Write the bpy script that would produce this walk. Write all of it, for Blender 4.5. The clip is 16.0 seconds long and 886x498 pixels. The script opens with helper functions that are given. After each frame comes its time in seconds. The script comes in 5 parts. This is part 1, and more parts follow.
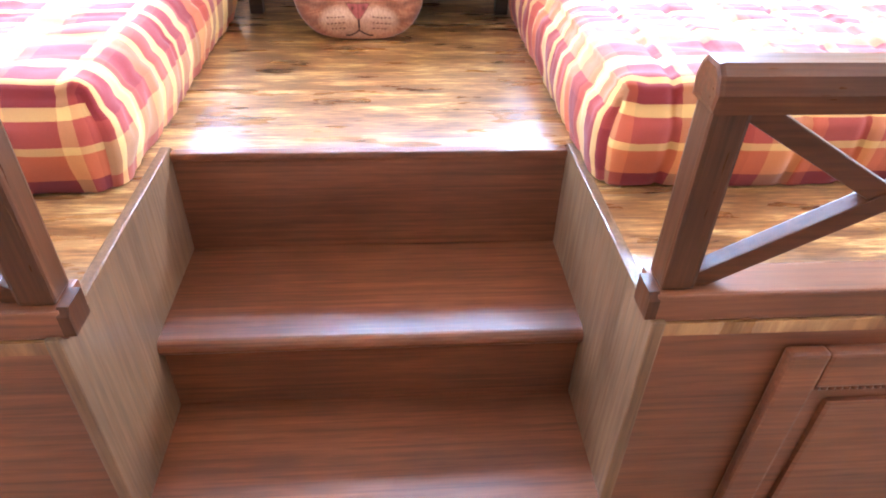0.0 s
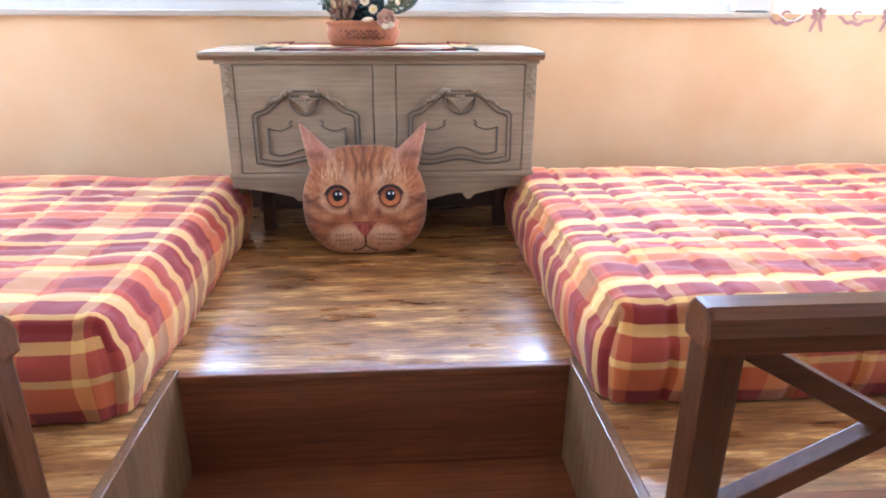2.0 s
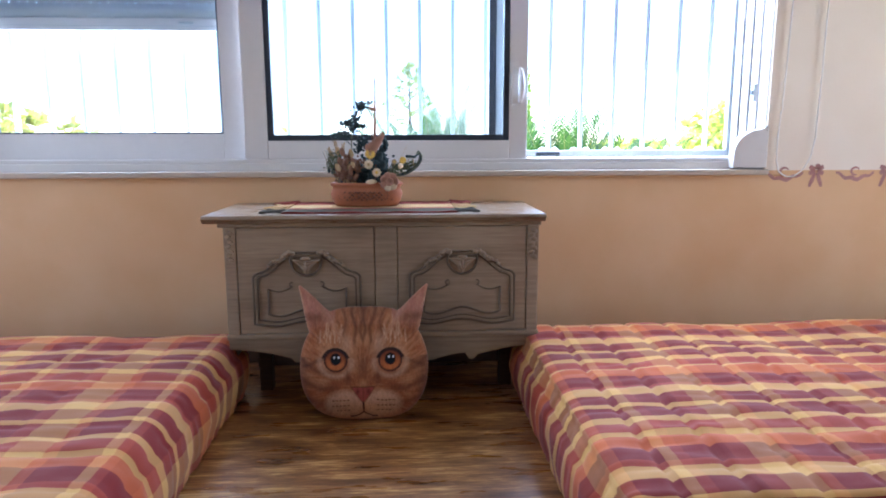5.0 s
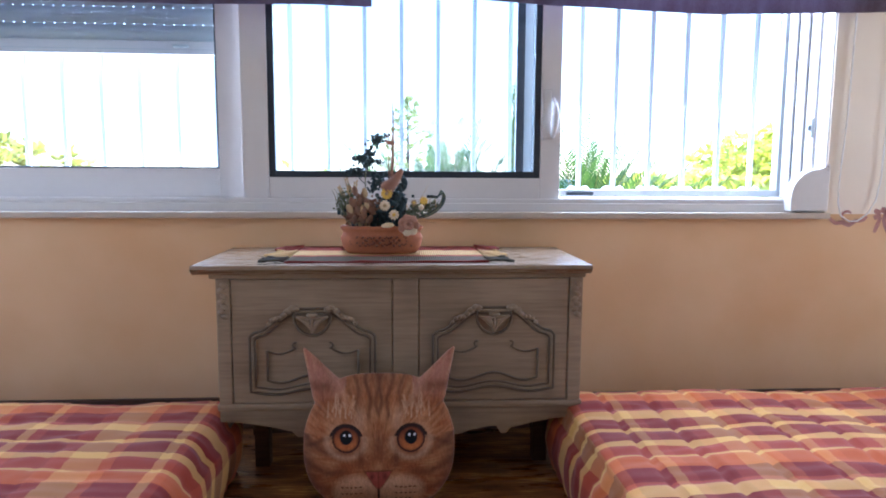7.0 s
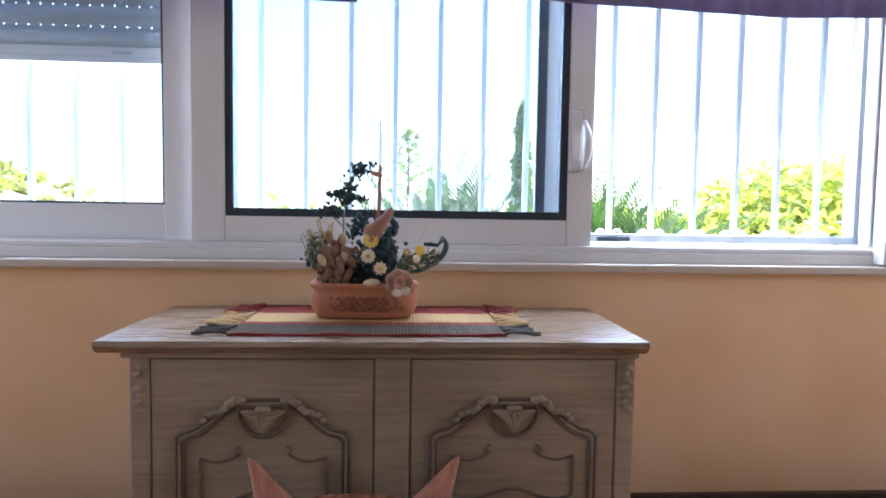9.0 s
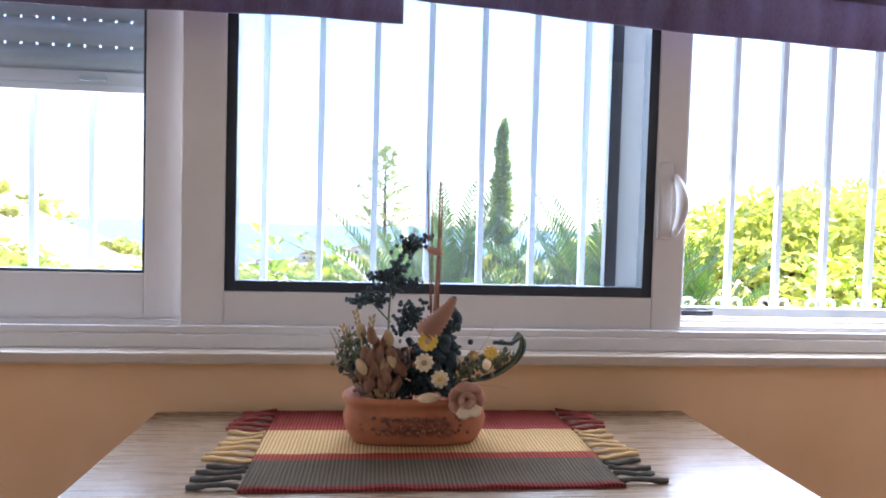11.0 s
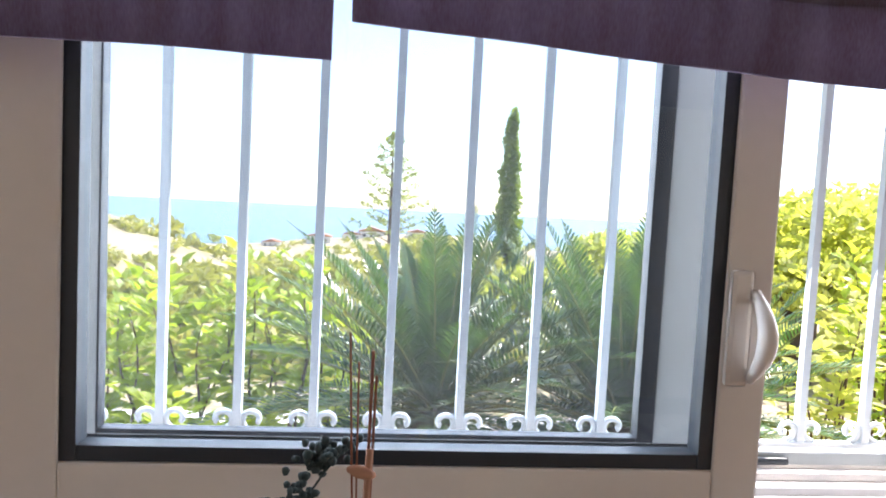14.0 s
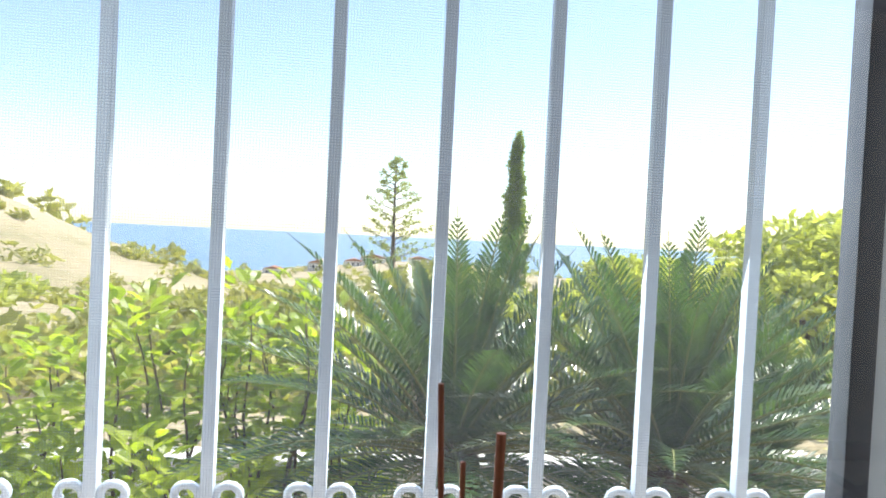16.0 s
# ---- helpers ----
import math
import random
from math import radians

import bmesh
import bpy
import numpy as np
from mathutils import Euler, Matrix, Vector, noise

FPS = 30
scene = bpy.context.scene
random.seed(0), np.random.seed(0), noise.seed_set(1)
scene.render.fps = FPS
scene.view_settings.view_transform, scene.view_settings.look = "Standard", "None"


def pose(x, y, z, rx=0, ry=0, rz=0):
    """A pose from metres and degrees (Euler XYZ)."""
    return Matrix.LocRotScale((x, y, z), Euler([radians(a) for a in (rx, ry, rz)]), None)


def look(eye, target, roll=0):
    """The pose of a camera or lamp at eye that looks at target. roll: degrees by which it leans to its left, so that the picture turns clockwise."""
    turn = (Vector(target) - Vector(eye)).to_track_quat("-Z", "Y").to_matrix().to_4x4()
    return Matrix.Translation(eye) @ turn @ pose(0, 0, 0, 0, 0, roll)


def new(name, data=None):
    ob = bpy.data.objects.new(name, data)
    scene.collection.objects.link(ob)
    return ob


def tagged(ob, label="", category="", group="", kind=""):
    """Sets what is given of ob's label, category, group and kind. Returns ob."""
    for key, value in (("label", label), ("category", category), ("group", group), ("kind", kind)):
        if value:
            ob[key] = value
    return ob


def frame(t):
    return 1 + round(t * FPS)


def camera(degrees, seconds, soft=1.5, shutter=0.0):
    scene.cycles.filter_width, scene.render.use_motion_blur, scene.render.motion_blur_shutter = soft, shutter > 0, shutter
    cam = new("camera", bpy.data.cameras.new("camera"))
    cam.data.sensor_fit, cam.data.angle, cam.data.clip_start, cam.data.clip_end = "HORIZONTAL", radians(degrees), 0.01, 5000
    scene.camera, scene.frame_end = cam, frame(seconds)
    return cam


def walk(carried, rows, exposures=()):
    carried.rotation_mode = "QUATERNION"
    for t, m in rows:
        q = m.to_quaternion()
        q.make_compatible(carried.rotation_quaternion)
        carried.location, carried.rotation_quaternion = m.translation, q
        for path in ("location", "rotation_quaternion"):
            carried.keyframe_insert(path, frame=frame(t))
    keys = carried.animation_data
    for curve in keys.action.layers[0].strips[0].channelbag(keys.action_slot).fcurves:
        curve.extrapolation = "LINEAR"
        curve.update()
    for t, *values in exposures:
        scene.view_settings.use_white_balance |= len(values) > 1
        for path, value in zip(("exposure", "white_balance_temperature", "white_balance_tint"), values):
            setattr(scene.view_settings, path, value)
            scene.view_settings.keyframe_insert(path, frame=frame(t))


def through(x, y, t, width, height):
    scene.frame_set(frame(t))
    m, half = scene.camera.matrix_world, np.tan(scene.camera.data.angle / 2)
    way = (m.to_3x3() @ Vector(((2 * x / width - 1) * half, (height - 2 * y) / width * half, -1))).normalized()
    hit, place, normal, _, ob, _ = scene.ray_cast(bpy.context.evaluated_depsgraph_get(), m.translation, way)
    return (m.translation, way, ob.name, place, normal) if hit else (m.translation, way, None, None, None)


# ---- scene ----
cam = camera(69.2, 16.0, soft=1.9)
PATH = [
    (0, (0.089, 0.096, 1.299), (0.229, 1.694, 0.103), 1.8),
    (0.5, (0.09, 0.101, 1.315), (0.23, 1.798, 0.266), 1.1),
    (1, (0.088, 0.1, 1.33), (0.231, 1.871, 0.411), 0.9),
    (1.5, (0.089, 0.104, 1.348), (0.228, 1.932, 0.549), 0.6),
    (2, (0.092, 0.111, 1.364), (0.228, 1.978, 0.659), 0.3),
    (2.5, (0.096, 0.119, 1.38), (0.227, 2.01, 0.742), 0.1),
    (3, (0.097, 0.126, 1.395), (0.225, 2.038, 0.821), -0.0),
    (3.5, (0.105, 0.137, 1.405), (0.23, 2.067, 0.897), -0.0),
    (4, (0.118, 0.149, 1.415), (0.236, 2.097, 0.98), -0.1),
    (4.5, (0.127, 0.155, 1.427), (0.233, 2.117, 1.054), -0.2),
    (7, (0.059, 0.417, 1.452), (0.18, 2.401, 1.225), 0.3),
    (7.5, (0.056, 0.503, 1.447), (0.175, 2.488, 1.238), 0.4),
    (8, (0.07, 0.61, 1.449), (0.181, 2.599, 1.272), 0.5),
    (8.5, (0.093, 0.706, 1.456), (0.201, 2.698, 1.307), 0.7),
    (11, (-0.055, 1.106, 1.568), (0.15, 3.094, 1.492), 1.6),
    (11.5, (-0.053, 1.161, 1.598), (0.146, 3.149, 1.524), 1.8),
    (12, (-0.033, 1.233, 1.615), (0.163, 3.223, 1.549), 1.9),
    (12.5, (0.004, 1.314, 1.658), (0.193, 3.303, 1.561), 2.2),
    (13, (0.023, 1.359, 1.73), (0.212, 3.345, 1.598), 2.6),
    (13.5, (0.041, 1.401, 1.749), (0.225, 3.387, 1.607), 2.9),
    (14, (0.036, 1.495, 1.744), (0.219, 3.482, 1.619), 2.9),
    (14.4, (0.021, 1.585, 1.733), (0.205, 3.574, 1.629), 2.7),
    (15, (0.008, 1.698, 1.711), (0.192, 3.687, 1.623), 2.7),
    (15.6, (-0.003, 1.778, 1.693), (0.177, 3.768, 1.629), 2.7),
    (16, (-0.005, 1.815, 1.686), (0.17, 3.807, 1.644), 2.8),
]
EXPOSURES = [(0, 4.85, 4850, 8), (1.0, 4.35, 4900, 8), (2.0, 3.75, 4950, 9), (3.5, 2.95, 5050, 11), (4.5, 2.5, 5100, 12), (7, 2.3, 5150, 14), (8.5, 2.2, 5300, 14),
             (11, 2.0, 5850, 18), (12.5, 1.8, 6600, 18), (14, 1.65, 6600, 16), (15, 1.40, 6800, 13), (16, 1.24, 6950, 13)]
walk(cam, [(t, look(eye, target, roll)) for t, eye, target, roll in PATH], EXPOSURES)

# ---- light ----
SUN_ELEV, SUN_AZ = 58.0, 50.0          # degrees; azimuth to the right of straight ahead
world = bpy.data.worlds.new("sky")
scene.world = world
world.use_nodes = True
wn = world.node_tree.nodes
sky = wn.new("ShaderNodeTexSky")
sky.sky_type, sky.sun_disc = "NISHITA", False
sky.sun_elevation, sky.sun_rotation = radians(SUN_ELEV), radians(SUN_AZ)
sky.altitude, sky.dust_density, sky.ozone_density = 60, 0.5, 1.2
wn["Background"].inputs["Strength"].default_value = 0.15
world.node_tree.links.new(sky.outputs[0], wn["Background"].inputs["Color"])

sun = new("sun", bpy.data.lights.new("sun", "SUN"))
sun.data.energy, sun.data.angle, sun.data.color = 5.0, radians(0.6), (1.0, 0.95, 0.86)
sa, se = radians(SUN_AZ), radians(SUN_ELEV)
sun_dir = Vector((math.sin(sa) * math.cos(se), math.cos(sa) * math.cos(se), math.sin(se)))
sun.matrix_world = look(sun_dir * 30, (0, 0, 0))


def area_light(name, eye, target, sx, sy, watts, color):
    lamp = new(name, bpy.data.lights.new(name, "AREA"))
    lamp.data.shape, lamp.data.size, lamp.data.size_y = "RECTANGLE", sx, sy
    lamp.data.energy, lamp.data.color = watts, color
    lamp.matrix_world = look(eye, target)
    return lamp


area_light("north_window_light", (0.0, 2.445, 1.80), (0.0, 0.0, 1.0), 2.45, 0.85, 17, (0.84, 0.92, 1.0))
# two unseen side lamps, added to fill the room with light
area_light("west_fill_light", (-2.5, 1.0, 1.65), (0.2, 0.7, 1.0), 1.2, 1.35, 2.7, (1.0, 0.95, 0.88))
area_light("east_fill_light", (2.54, 1.0, 1.65), (0.0, 0.7, 1.0), 1.2, 1.35, 2.0, (1.0, 0.95, 0.88))


# ---- mesh helpers ----
def box(x0, x1, y0, y1, z0, z1, bevel=0.0, segs=2, bm=None):
    own = bm is None
    bm = bmesh.new() if own else bm
    r = bmesh.ops.create_cube(bm, size=1.0, matrix=Matrix.Translation(((x0 + x1) / 2, (y0 + y1) / 2, (z0 + z1) / 2))
                              @ Matrix.Diagonal((x1 - x0, y1 - y0, z1 - z0, 1)))
    if bevel:
        edges = list({e for v in r["verts"] for e in v.link_edges})
        bmesh.ops.bevel(bm, geom=edges, offset=bevel, segments=segs, profile=0.6, affect="EDGES")
    return bm


def tube(points, radius, sides=8, bm=None, caps=True):
    """A round bar along points; radius is a number or one per point."""
    bm = bmesh.new() if bm is None else bm
    pts = [Vector(p) for p in points]
    rs = radius if isinstance(radius, (list, tuple)) else [radius] * len(pts)
    rings, up = [], None
    for i, p in enumerate(pts):
        d = (pts[min(i + 1, len(pts) - 1)] - pts[max(i - 1, 0)]).normalized()
        if up is None:
            up = Vector((0, 0, 1)) if abs(d.z) < 0.9 else Vector((1, 0, 0))
        a = d.cross(up).normalized()
        up = a.cross(d).normalized()
        rings.append([bm.verts.new(p + (a * math.cos(2 * math.pi * k / sides) + up * math.sin(2 * math.pi * k / sides)) * rs[i])
                      for k in range(sides)])
    for r0, r1 in zip(rings, rings[1:]):
        for k in range(sides):
            bm.faces.new((r0[k], r0[(k + 1) % sides], r1[(k + 1) % sides], r1[k])).smooth = True
    if caps:
        bm.faces.new(rings[0][::-1])
        bm.faces.new(rings[-1])
    return bm


def blob(bm, centre, sx, sy, sz, m=None, u=8, v=6):
    mat4 = Matrix.Translation(centre) @ (m or Matrix.Identity(4)) @ Matrix.Diagonal((sx, sy, sz, 1))
    r = bmesh.ops.create_uvsphere(bm, u_segments=u, v_segments=v, radius=1.0, matrix=mat4)
    for vert in r["verts"]:
        for f in vert.link_faces:
            f.smooth = True
    return bm


def prism(outline, axis, a, b, bm=None, bevel=0.0):
    """An outline of 2D points drawn out from a to b along an axis (x: outline is y,z; y: outline is x,z; z: outline is x,y)."""
    bm = bmesh.new() if bm is None else bm
    put = {"x": lambda p, q, w: (w, p, q), "y": lambda p, q, w: (p, w, q), "z": lambda p, q, w: (p, q, w)}[axis]
    lo = [bm.verts.new(put(p, q, a)) for p, q in outline]
    hi = [bm.verts.new(put(p, q, b)) for p, q in outline]
    n = len(lo)
    faces = [bm.faces.new(lo), bm.faces.new(hi[::-1])]
    for i in range(n):
        faces.append(bm.faces.new((lo[i], hi[i], hi[(i + 1) % n], lo[(i + 1) % n])))
    bmesh.ops.recalc_face_normals(bm, faces=faces)
    if bevel:
        bmesh.ops.bevel(bm, geom=list({e for f in faces[:2] for e in f.edges}), offset=bevel, segments=2, profile=0.6, affect="EDGES")
    return bm


def solid(name, bm, material):
    me = bpy.data.meshes.new(name)
    bm.to_mesh(me)
    bm.free()
    me.materials.append(material)
    return new(name, me)


def part(name, bm, material, parent, label=""):
    ob = solid(name, bm, material)
    ob.parent = parent
    ob.matrix_parent_inverse = Matrix.Translation(parent.location).inverted() if parent.type == "EMPTY" else Matrix.Identity(4)
    if label:
        tagged(ob, label)
    return ob


def thing(name, at, label, category, group="", kind=""):
    ob = new(name)
    ob.empty_display_size = 0.05
    ob.location = at
    return tagged(ob, label, category, group, kind)


def structure(name, bm, material, label, category):
    return tagged(solid(name, bm, material), label, category, kind="structure")


# ---- materials ----
def node(nt, kind, **inputs):
    n = nt.nodes.new(kind)
    for k, v in inputs.items():
        n.inputs[k.replace("_", " ")].default_value = v
    return n


def ramp(nt, stops, mode="LINEAR"):
    n = nt.nodes.new("ShaderNodeValToRGB")
    cr = n.color_ramp
    cr.interpolation = mode
    while len(cr.elements) < len(stops):
        cr.elements.new(0.5)
    for e, (p, c) in zip(cr.elements, stops):
        e.position, e.color = p, (*c, 1)
    return n


def base_mat(name, rough=0.5, metal=0.0, spec=0.5):
    m = bpy.data.materials.new(name)
    m.use_nodes = True
    b = m.node_tree.nodes["Principled BSDF"]
    b.inputs["Roughness"].default_value, b.inputs["Metallic"].default_value = rough, metal
    b.inputs["Specular IOR Level"].default_value = spec
    return m, m.node_tree, b


def coords(nt, scale=(1, 1, 1), kind="Object"):
    tc = nt.nodes.new("ShaderNodeTexCoord")
    mp = nt.nodes.new("ShaderNodeMapping")
    mp.inputs["Scale"].default_value = scale
    nt.links.new(tc.outputs[kind], mp.inputs["Vector"])
    return mp.outputs[0]


def bump(nt, b, height, strength, distance):
    n = node(nt, "ShaderNodeBump", Strength=strength, Distance=distance)
    nt.links.new(height, n.inputs["Height"])
    nt.links.new(n.outputs[0], b.inputs["Normal"])


def mixed(nt, fac, a, b, mode="MIX"):
    n = nt.nodes.new("ShaderNodeMix")
    n.data_type, n.blend_type = "RGBA", mode
    for socket, value in ((n.inputs[0], fac), (n.inputs[6], a), (n.inputs[7], b)):
        if hasattr(value, "links"):
            nt.links.new(value, socket)
        else:
            socket.default_value = (*value, 1) if isinstance(value, tuple) else value
    return n.outputs[2]


def plain(name, color, rough=0.5, metal=0.0, grain=60, vary=0.15, depth=0.0008, spec=0.5):
    """A painted, moulded or plastered surface: two scales of noise in tone, fine relief."""
    m, nt, b = base_mat(name, rough, metal, spec)
    v = coords(nt)
    big, fine = node(nt, "ShaderNodeTexNoise", Scale=grain / 12, Detail=4.0), node(nt, "ShaderNodeTexNoise", Scale=grain, Detail=6.0)
    nt.links.new(v, big.inputs["Vector"])
    nt.links.new(v, fine.inputs["Vector"])
    dark = tuple(c * (1 - vary) for c in color)
    light = tuple(min(1, c * (1 + vary)) for c in color)
    r = ramp(nt, [(0.3, dark), (0.7, light)])
    nt.links.new(mixed(nt, 0.4, big.outputs["Color"], fine.outputs["Color"]), r.inputs[0])
    nt.links.new(r.outputs[0], b.inputs["Base Color"])
    bump(nt, b, fine.outputs[0], 0.35, depth)
    return m


def wood(name, dark, mid, light, along="x", rough=0.35, ring=9.0, streak=1.0, coat=0.0, spec=0.5, pores=0.8):
    """Varnished wood with grain drawn out along one axis."""
    m, nt, b = base_mat(name, rough, spec=spec)
    s = {"x": (1.2, 14, 14), "y": (14, 1.2, 14), "z": (14, 14, 1.2)}[along]
    v = coords(nt, s)
    warp, fine, stain = (node(nt, "ShaderNodeTexNoise", Scale=1.1, Detail=5.0, Distortion=0.8),
                         node(nt, "ShaderNodeTexNoise", Scale=ring, Detail=8.0, Distortion=0.3),
                         node(nt, "ShaderNodeTexNoise", Scale=2.2, Detail=3.0))
    for n in (warp, fine):
        nt.links.new(v, n.inputs["Vector"])
    nt.links.new(coords(nt, (2, 2, 2)), stain.inputs["Vector"])
    r1 = ramp(nt, [(0.28, dark), (0.5, mid), (0.74, light)])
    nt.links.new(mixed(nt, 0.5, warp.outputs["Color"], fine.outputs["Color"]), r1.inputs[0])
    r2 = ramp(nt, [(0.35, (0.72, 0.68, 0.66)), (0.65, (1.0, 1.0, 1.0))])
    nt.links.new(stain.outputs[0], r2.inputs[0])
    pore = node(nt, "ShaderNodeTexNoise", Scale=1.0, Detail=5.0, Roughness=0.65)
    nt.links.new(coords(nt, {"x": (2.2, 170, 170), "y": (170, 2.2, 170), "z": (170, 170, 2.2)}[along]), pore.inputs["Vector"])
    r3 = ramp(nt, [(0.32, (0.58, 0.54, 0.50)), (0.50, (0.95, 0.95, 0.95)), (0.68, (1.25, 1.26, 1.26))])
    nt.links.new(pore.outputs[0], r3.inputs[0])
    toned = mixed(nt, streak, r1.outputs[0], r2.outputs[0], "MULTIPLY")
    nt.links.new(mixed(nt, pores, toned, r3.outputs[0], "MULTIPLY"), b.inputs["Base Color"])
    rr = ramp(nt, [(0.3, (rough * 0.8,) * 3), (0.7, (min(1, rough * 1.25),) * 3)])
    nt.links.new(fine.outputs[0], rr.inputs[0])
    nt.links.new(rr.outputs[0], b.inputs["Roughness"])
    b.inputs["Coat Weight"].default_value, b.inputs["Coat Roughness"].default_value = coat, 0.18
    bump(nt, b, fine.outputs[0], 0.25, 0.0006)
    return m


def leafy(name, dark, light, rough=0.45, through=0.35):
    """Leaves: tone varies from piece to piece, some light comes through."""
    m, nt, b = base_mat(name, rough)
    g = nt.nodes.new("ShaderNodeNewGeometry")
    n = node(nt, "ShaderNodeTexNoise", Scale=3.0, Detail=3.0)
    nt.links.new(coords(nt), n.inputs["Vector"])
    r = ramp(nt, [(0.1, dark), (0.9, light)])
    nt.links.new(mixed(nt, 0.5, g.outputs["Random Per Island"], n.outputs["Color"]), r.inputs[0])
    nt.links.new(r.outputs[0], b.inputs["Base Color"])
    t = nt.nodes.new("ShaderNodeBsdfTranslucent")
    nt.links.new(mixed(nt, 1.0, r.outputs[0], (1.6, 1.7, 0.7), "MULTIPLY"), t.inputs["Color"])
    mix = node(nt, "ShaderNodeMixShader", Fac=through)
    nt.links.new(b.outputs[0], mix.inputs[1])
    nt.links.new(t.outputs[0], mix.inputs[2])
    nt.links.new(mix.outputs[0], nt.nodes["Material Output"].inputs["Surface"])
    return m


def wall_paint():
    """Ochre dado with a cream wall above one painted line, brushed unevenly."""
    m, nt, b = base_mat("wall_paint", 0.75, spec=0.3)
    sep = nt.nodes.new("ShaderNodeSeparateXYZ")
    nt.links.new(coords(nt), sep.inputs[0])
    step = nt.nodes.new("ShaderNodeMath")
    step.operation = "GREATER_THAN"
    step.inputs[1].default_value = 1.349
    nt.links.new(sep.outputs[2], step.inputs[0])
    cloud, fine = node(nt, "ShaderNodeTexNoise", Scale=3.5, Detail=6.0), node(nt, "ShaderNodeTexNoise", Scale=90.0, Detail=4.0)
    nt.links.new(coords(nt), cloud.inputs["Vector"])
    nt.links.new(coords(nt), fine.inputs["Vector"])
    low, high = ramp(nt, [(0.3, (0.66, 0.40, 0.20)), (0.7, (0.73, 0.49, 0.28))]), ramp(nt, [(0.3, (0.80, 0.70, 0.58)), (0.7, (0.86, 0.77, 0.66))])
    for r in (low, high):
        nt.links.new(cloud.outputs[0], r.inputs[0])
    nt.links.new(mixed(nt, step.outputs[0], low.outputs[0], high.outputs[0]), b.inputs["Base Color"])
    bump(nt, b, fine.outputs[0], 0.3, 0.001)
    return m


def glass(name, tint=(0.93, 0.97, 1.0), gloss=0.035):
    m = bpy.data.materials.new(name)
    m.use_nodes = True
    nt = m.node_tree
    nt.nodes.remove(nt.nodes["Principled BSDF"])
    t, g = node(nt, "ShaderNodeBsdfTransparent", Color=(*tint, 1)), node(nt, "ShaderNodeBsdfGlossy", Roughness=0.02)
    mix = node(nt, "ShaderNodeMixShader", Fac=gloss)
    nt.links.new(t.outputs[0], mix.inputs[1])
    nt.links.new(g.outputs[0], mix.inputs[2])
    nt.links.new(mix.outputs[0], nt.nodes["Material Output"].inputs["Surface"])
    return m


def insect_mesh():
    m = bpy.data.materials.new("insect_mesh")
    m.use_nodes = True
    nt = m.node_tree
    b = nt.nodes["Principled BSDF"]
    b.inputs["Base Color"].default_value, b.inputs["Roughness"].default_value = (0.20, 0.21, 0.23, 1), 0.6
    v = coords(nt, (1, 1, 1))
    sep = nt.nodes.new("ShaderNodeSeparateXYZ")
    nt.links.new(v, sep.inputs[0])
    lines = []
    for axis in (0, 2):
        mul = nt.nodes.new("ShaderNodeMath")
        mul.operation = "MULTIPLY"
        mul.inputs[1].default_value = 430.0
        fr = nt.nodes.new("ShaderNodeMath")
        fr.operation = "FRACT"
        lt = nt.nodes.new("ShaderNodeMath")
        lt.operation = "LESS_THAN"
        lt.inputs[1].default_value = 0.22
        nt.links.new(sep.outputs[axis], mul.inputs[0])
        nt.links.new(mul.outputs[0], fr.inputs[0])
        nt.links.new(fr.outputs[0], lt.inputs[0])
        lines.append(lt.outputs[0])
    mx = nt.nodes.new("ShaderNodeMath")
    mx.operation = "MAXIMUM"
    nt.links.new(lines[0], mx.inputs[0])
    nt.links.new(lines[1], mx.inputs[1])
    t = nt.nodes.new("ShaderNodeBsdfTransparent")
    mix = nt.nodes.new("ShaderNodeMixShader")
    cover = nt.nodes.new("ShaderNodeMath")
    cover.operation = "MULTIPLY_ADD"
    cover.inputs[1].default_value, cover.inputs[2].default_value = 0.20, 0.05
    nt.links.new(mx.outputs[0], cover.inputs[0])
    nt.links.new(cover.outputs[0], mix.inputs[0])
    thread = node(nt, "ShaderNodeMixShader", Fac=0.06)
    glow = node(nt, "ShaderNodeBsdfTranslucent", Color=(0.62, 0.65, 0.68, 1))
    nt.links.new(b.outputs[0], thread.inputs[1])
    nt.links.new(glow.outputs[0], thread.inputs[2])
    nt.links.new(t.outputs[0], mix.inputs[1])
    nt.links.new(thread.outputs[0], mix.inputs[2])
    nt.links.new(mix.outputs[0], nt.nodes["Material Output"].inputs["Surface"])
    return m


MAROON, ORANGE, CREAM, ROSE = (0.195, 0.0145, 0.011), (0.55, 0.130, 0.026), (0.67, 0.39, 0.115), (0.37, 0.060, 0.030)


